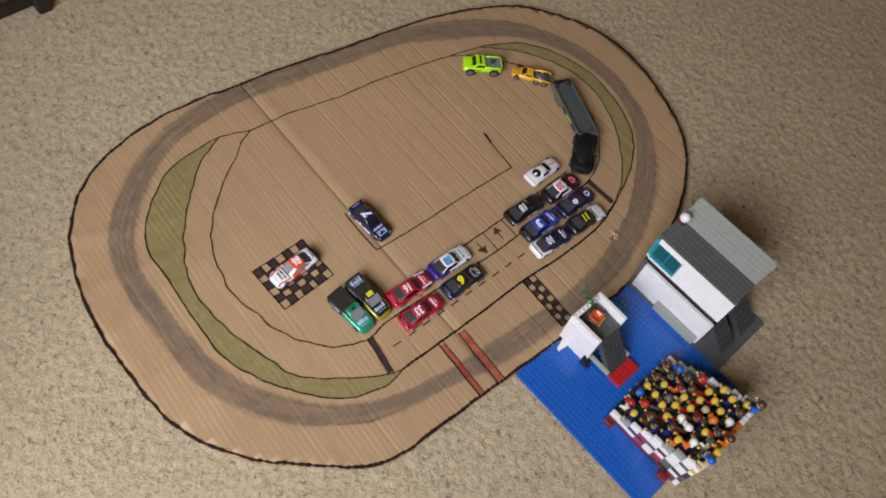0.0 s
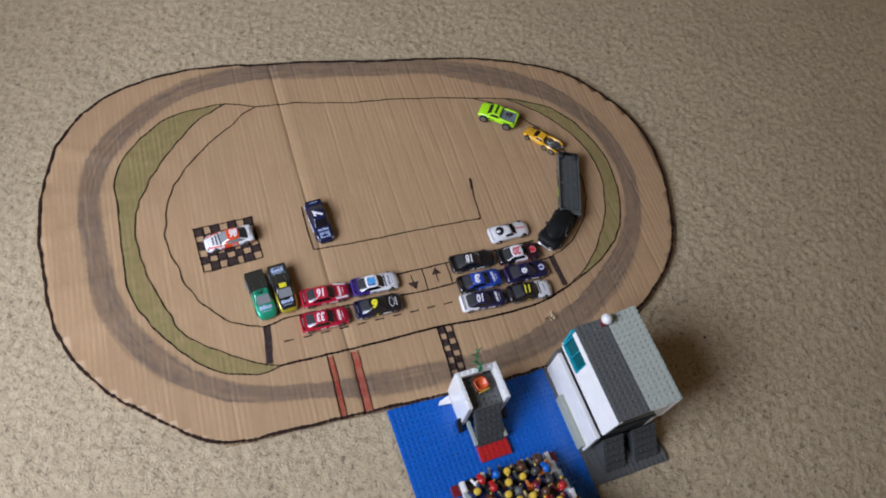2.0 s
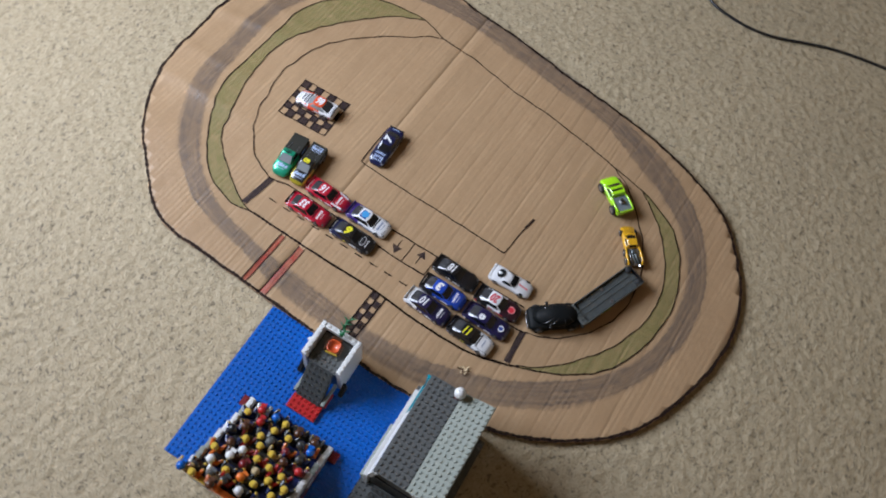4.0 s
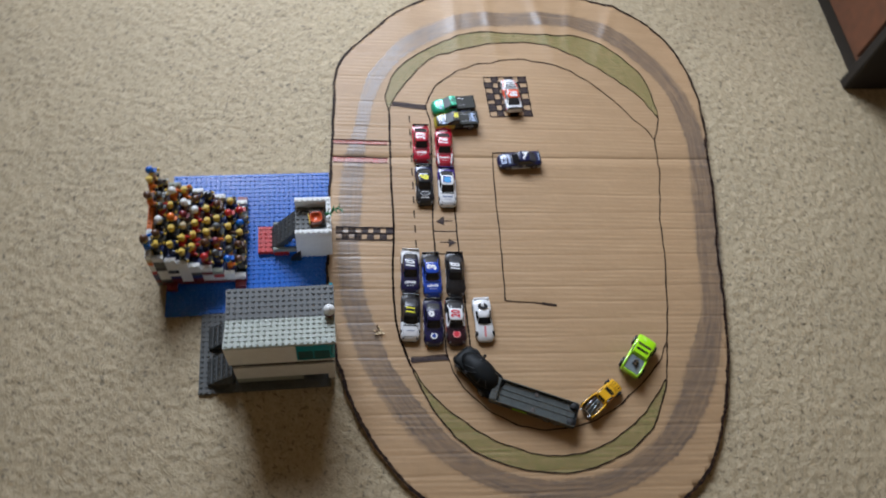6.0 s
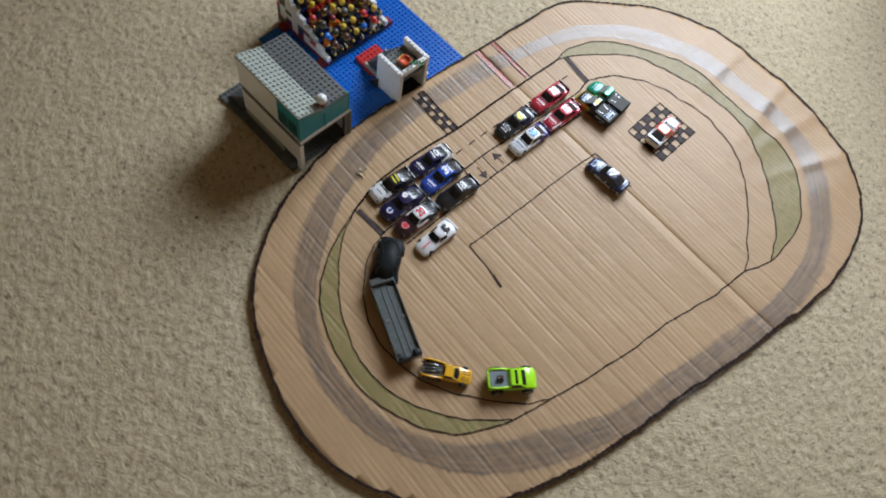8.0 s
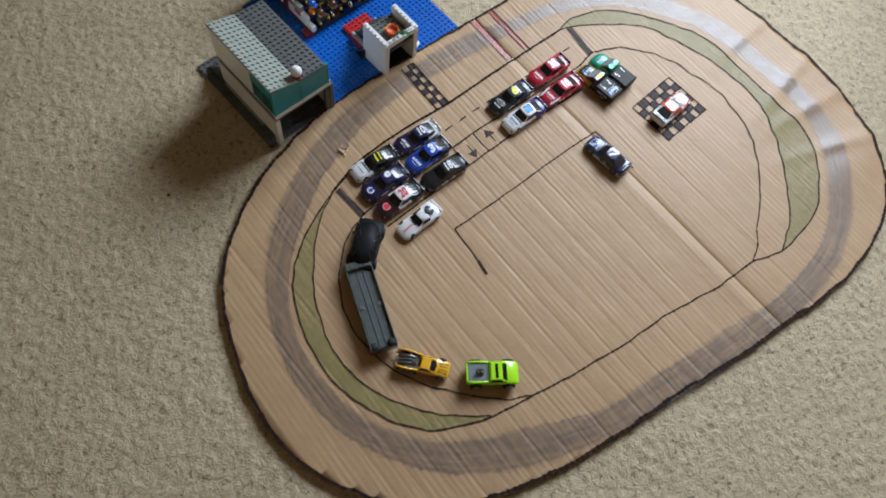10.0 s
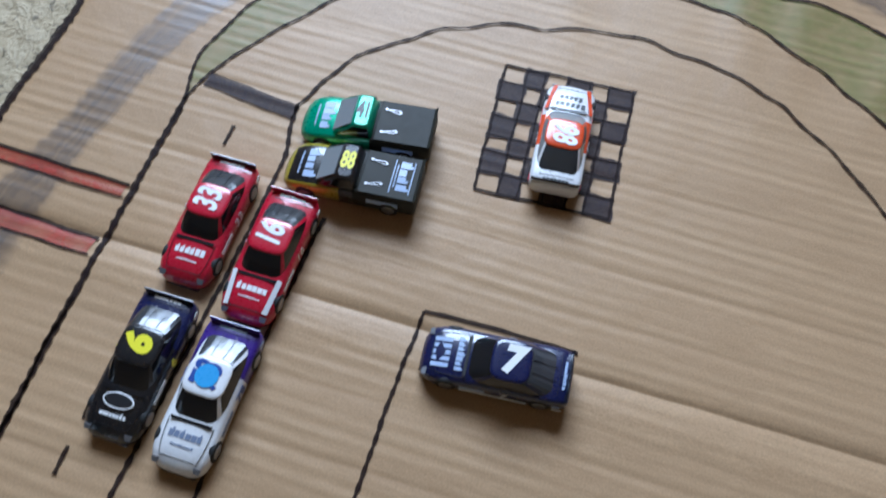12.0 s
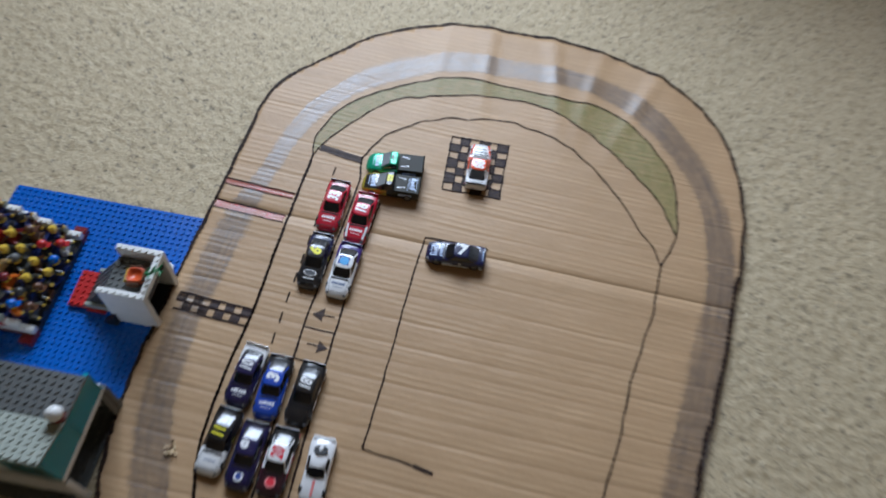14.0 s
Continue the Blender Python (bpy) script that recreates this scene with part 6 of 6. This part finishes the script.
for s in (-1, 1):
    cs = [(0.0120, s * 0.0098, 0.0128), (-0.0030, s * 0.0098, 0.0128), (-0.0020, s * 0.0086, 0.0160), (0.0075, s * 0.0086, 0.0160)]
    b = bmesh.new()
    panel(b, cs if s > 0 else [cs[1], cs[0], cs[3], cs[2]], 0.0005)
    part("side_window", b, GLASS, hot)
    b = bmesh.new()
    loft(b, [[(x0, s * yy - 0.0015, z0), (x0, s * yy + 0.0015, z0), (x0, s * yy + 0.0012, z1), (x0, s * yy - 0.0012, z1)] for x0, yy, z0, z1 in ((-0.0365, 0.0112, 0.0075, 0.0138), (-0.028, 0.0124, 0.0060, 0.0148), (-0.016, 0.0122, 0.0060, 0.0144), (-0.003, 0.0106, 0.0050, 0.0132))])
    part("fin", b, C_YELLOW, hot)
    b = bmesh.new()
    panel(b, [(0.0340, s * 0.0066 - 0.0004, 0.0086), (0.0340, s * 0.0066 + 0.0004, 0.0086), (0.0215, s * 0.0052 + 0.0003, 0.0114), (0.0215, s * 0.0052 - 0.0003, 0.0114)], 0.0004)
    part("hood_groove", b, P_BROWN, hot)
    b = bmesh.new()
    panel(b, [(0.0345, s * 0.0026 - 0.0004, 0.0086), (0.0345, s * 0.0026 + 0.0004, 0.0086), (0.0225, s * 0.0020 + 0.0003, 0.0114), (0.0225, s * 0.0020 - 0.0003, 0.0114)], 0.0004)
    part("hood_groove", b, P_BROWN, hot)
    for xx, rr in ((-0.027, 0.0068), (-0.012, 0.0062), (0.0255, 0.0050)):
        wheel(hot, xx, s * 0.0118, rr, 0.0048)
bm = bmesh.new()
box(bm, -0.036, -0.006, -0.0098, 0.0098, 0.0050, 0.0096, bevel=0.0008)
engine = part("engine", bm, CAST, hot)
for y0, y1, rr in ((-0.0062, -0.0018, 0.0016), (-0.0016, 0.0030, 0.0013), (0.0054, 0.0060, 0.0018)):
    b = bmesh.new()
    loft(b, [[(x, y + rr * math.cos(q), 0.0108 + rr * math.sin(q)) for q in [k * math.pi / 4 for k in range(8)]] for x, y in ((-0.0335, y0), (-0.0200, (y0 + y1) / 2 + 0.0006), (-0.0085, y1))])
    part("pipe", b, RIM if rr > 0.0017 else GUN, engine)
b = bmesh.new()
box(b, -0.0165, -0.0095, -0.0030, 0.0030, 0.0096, 0.0132, bevel=0.0008)
part("blower", b, GUN, engine)
for s in (-1, 1):
    b = bmesh.new()
    cyl(b, pose(-0.0395, s * 0.0080, 0.0092, 0, 90, 0), 0.0016, 0.0045, 10)
    part("exhaust", b, RIM, hot, "dull silver exhaust")

# lime green monster pickup
lime = thing("toy_monster_pickup", pose(0.2265, 0.3825, 0.0011, 0, 0, 144) @ Matrix.Diagonal((1.04, 1.16, 1, 1)), "lime green toy off-road pickup with a grey bed engine", "toy truck", "cars on the infield")
st = [(-0.0345, 0.0120, 0.0085, 0.0150, 0.0158), (-0.033, 0.0130, 0.0080, 0.0160, 0.0168), (-0.016, 0.0134, 0.0075, 0.0164, 0.0172), (-0.004, 0.0136, 0.0070, 0.0168, 0.0180), (0.010, 0.0138, 0.0070, 0.0170, 0.0184), (0.020, 0.0140, 0.0070, 0.0168, 0.0180), (0.030, 0.0136, 0.0070, 0.0150, 0.0164), (0.034, 0.0120, 0.0075, 0.0118, 0.0130)]
bm = bmesh.new()
loft(bm, [section(*s) for s in st])
part("body", bm, C_LIME, lime, smooth=True)
bm = bmesh.new()
loft(bm, [[(xx, yy, z) for xx, yy in ((x1, -w), (x0, -w), (x0, w), (x1, w))] for z, x0, x1, w in ((0.0176, -0.006, 0.0180, 0.0122), (0.0236, -0.004, 0.0110, 0.0108), (0.0246, -0.003, 0.0098, 0.0100))])
for f in bm.faces:
    f.smooth = False
part("cabin", bm, C_LIME, lime)
b = bmesh.new()
panel(b, [(0.0178, -0.0100, 0.0184), (0.0178, 0.0100, 0.0184), (0.0120, 0.0090, 0.0232), (0.0120, -0.0090, 0.0232)], 0.0006)
part("windshield", b, GLASS, lime)
b = bmesh.new()
panel(b, [(0.0060, -0.0085, 0.0248), (0.0060, 0.0085, 0.0248), (0.0026, 0.0085, 0.0248), (0.0026, -0.0085, 0.0248)], 0.0004)
part("sunroof", b, GLASS, lime)
for s in (-1, 1):
    cs = [(0.0130, s * 0.0120, 0.0186), (-0.0036, s * 0.0120, 0.0186), (-0.0028, s * 0.0110, 0.0230), (0.0090, s * 0.0110, 0.0230)]
    b = bmesh.new()
    panel(b, cs if s > 0 else [cs[1], cs[0], cs[3], cs[2]], 0.0005)
    part("side_window", b, GLASS, lime)
    b = bmesh.new()
    box(b, 0.002, 0.026, s * 0.0139 - 0.0002, s * 0.0139 + 0.0002, 0.0118, 0.0132)
    part("side_print", b, D_BLACK, lime)
    for xx in (0.0215, -0.0215):
        wheel(lime, xx, s * 0.0132, 0.0080, 0.0064)
bm = bmesh.new()
box(bm, -0.0325, -0.0065, -0.0108, 0.0108, 0.0172, 0.0190, bevel=0.0006)
bed = part("bed", bm, SLATE, lime, "grey bed floor")
for s in (-1, 1):
    bm = bmesh.new()
    loft(bm, [[(x, s * y - 0.0014, 0.0150), (x, s * y + 0.0014, 0.0150), (x, s * y + 0.0011, z), (x, s * y - 0.0011, z)] for x, y, z in ((-0.0345, 0.0112, 0.0196), (-0.0270, 0.0122, 0.0206), (-0.0130, 0.0120, 0.0204), (-0.0060, 0.0112, 0.0200))])
    part("bed_rail", bm, C_LIME, lime)
bm = bmesh.new()
box(bm, -0.0352, -0.0328, -0.0108, 0.0108, 0.0120, 0.0200, bevel=0.0006)
part("tailgate", bm, C_LIME, lime)
bm = bmesh.new()
box(bm, -0.0215, -0.0125, -0.0042, 0.0042, 0.0190, 0.0222, bevel=0.0014)
part("engine", bm, P_CHAR, bed)
for k in range(2):
    bm = bmesh.new()
    cyl(bm, pose(-0.0205 + k * 0.0055, 0, 0.0226), 0.0019, 0.0020, 10)
    part("air_scoop", bm, CHROME, bed)
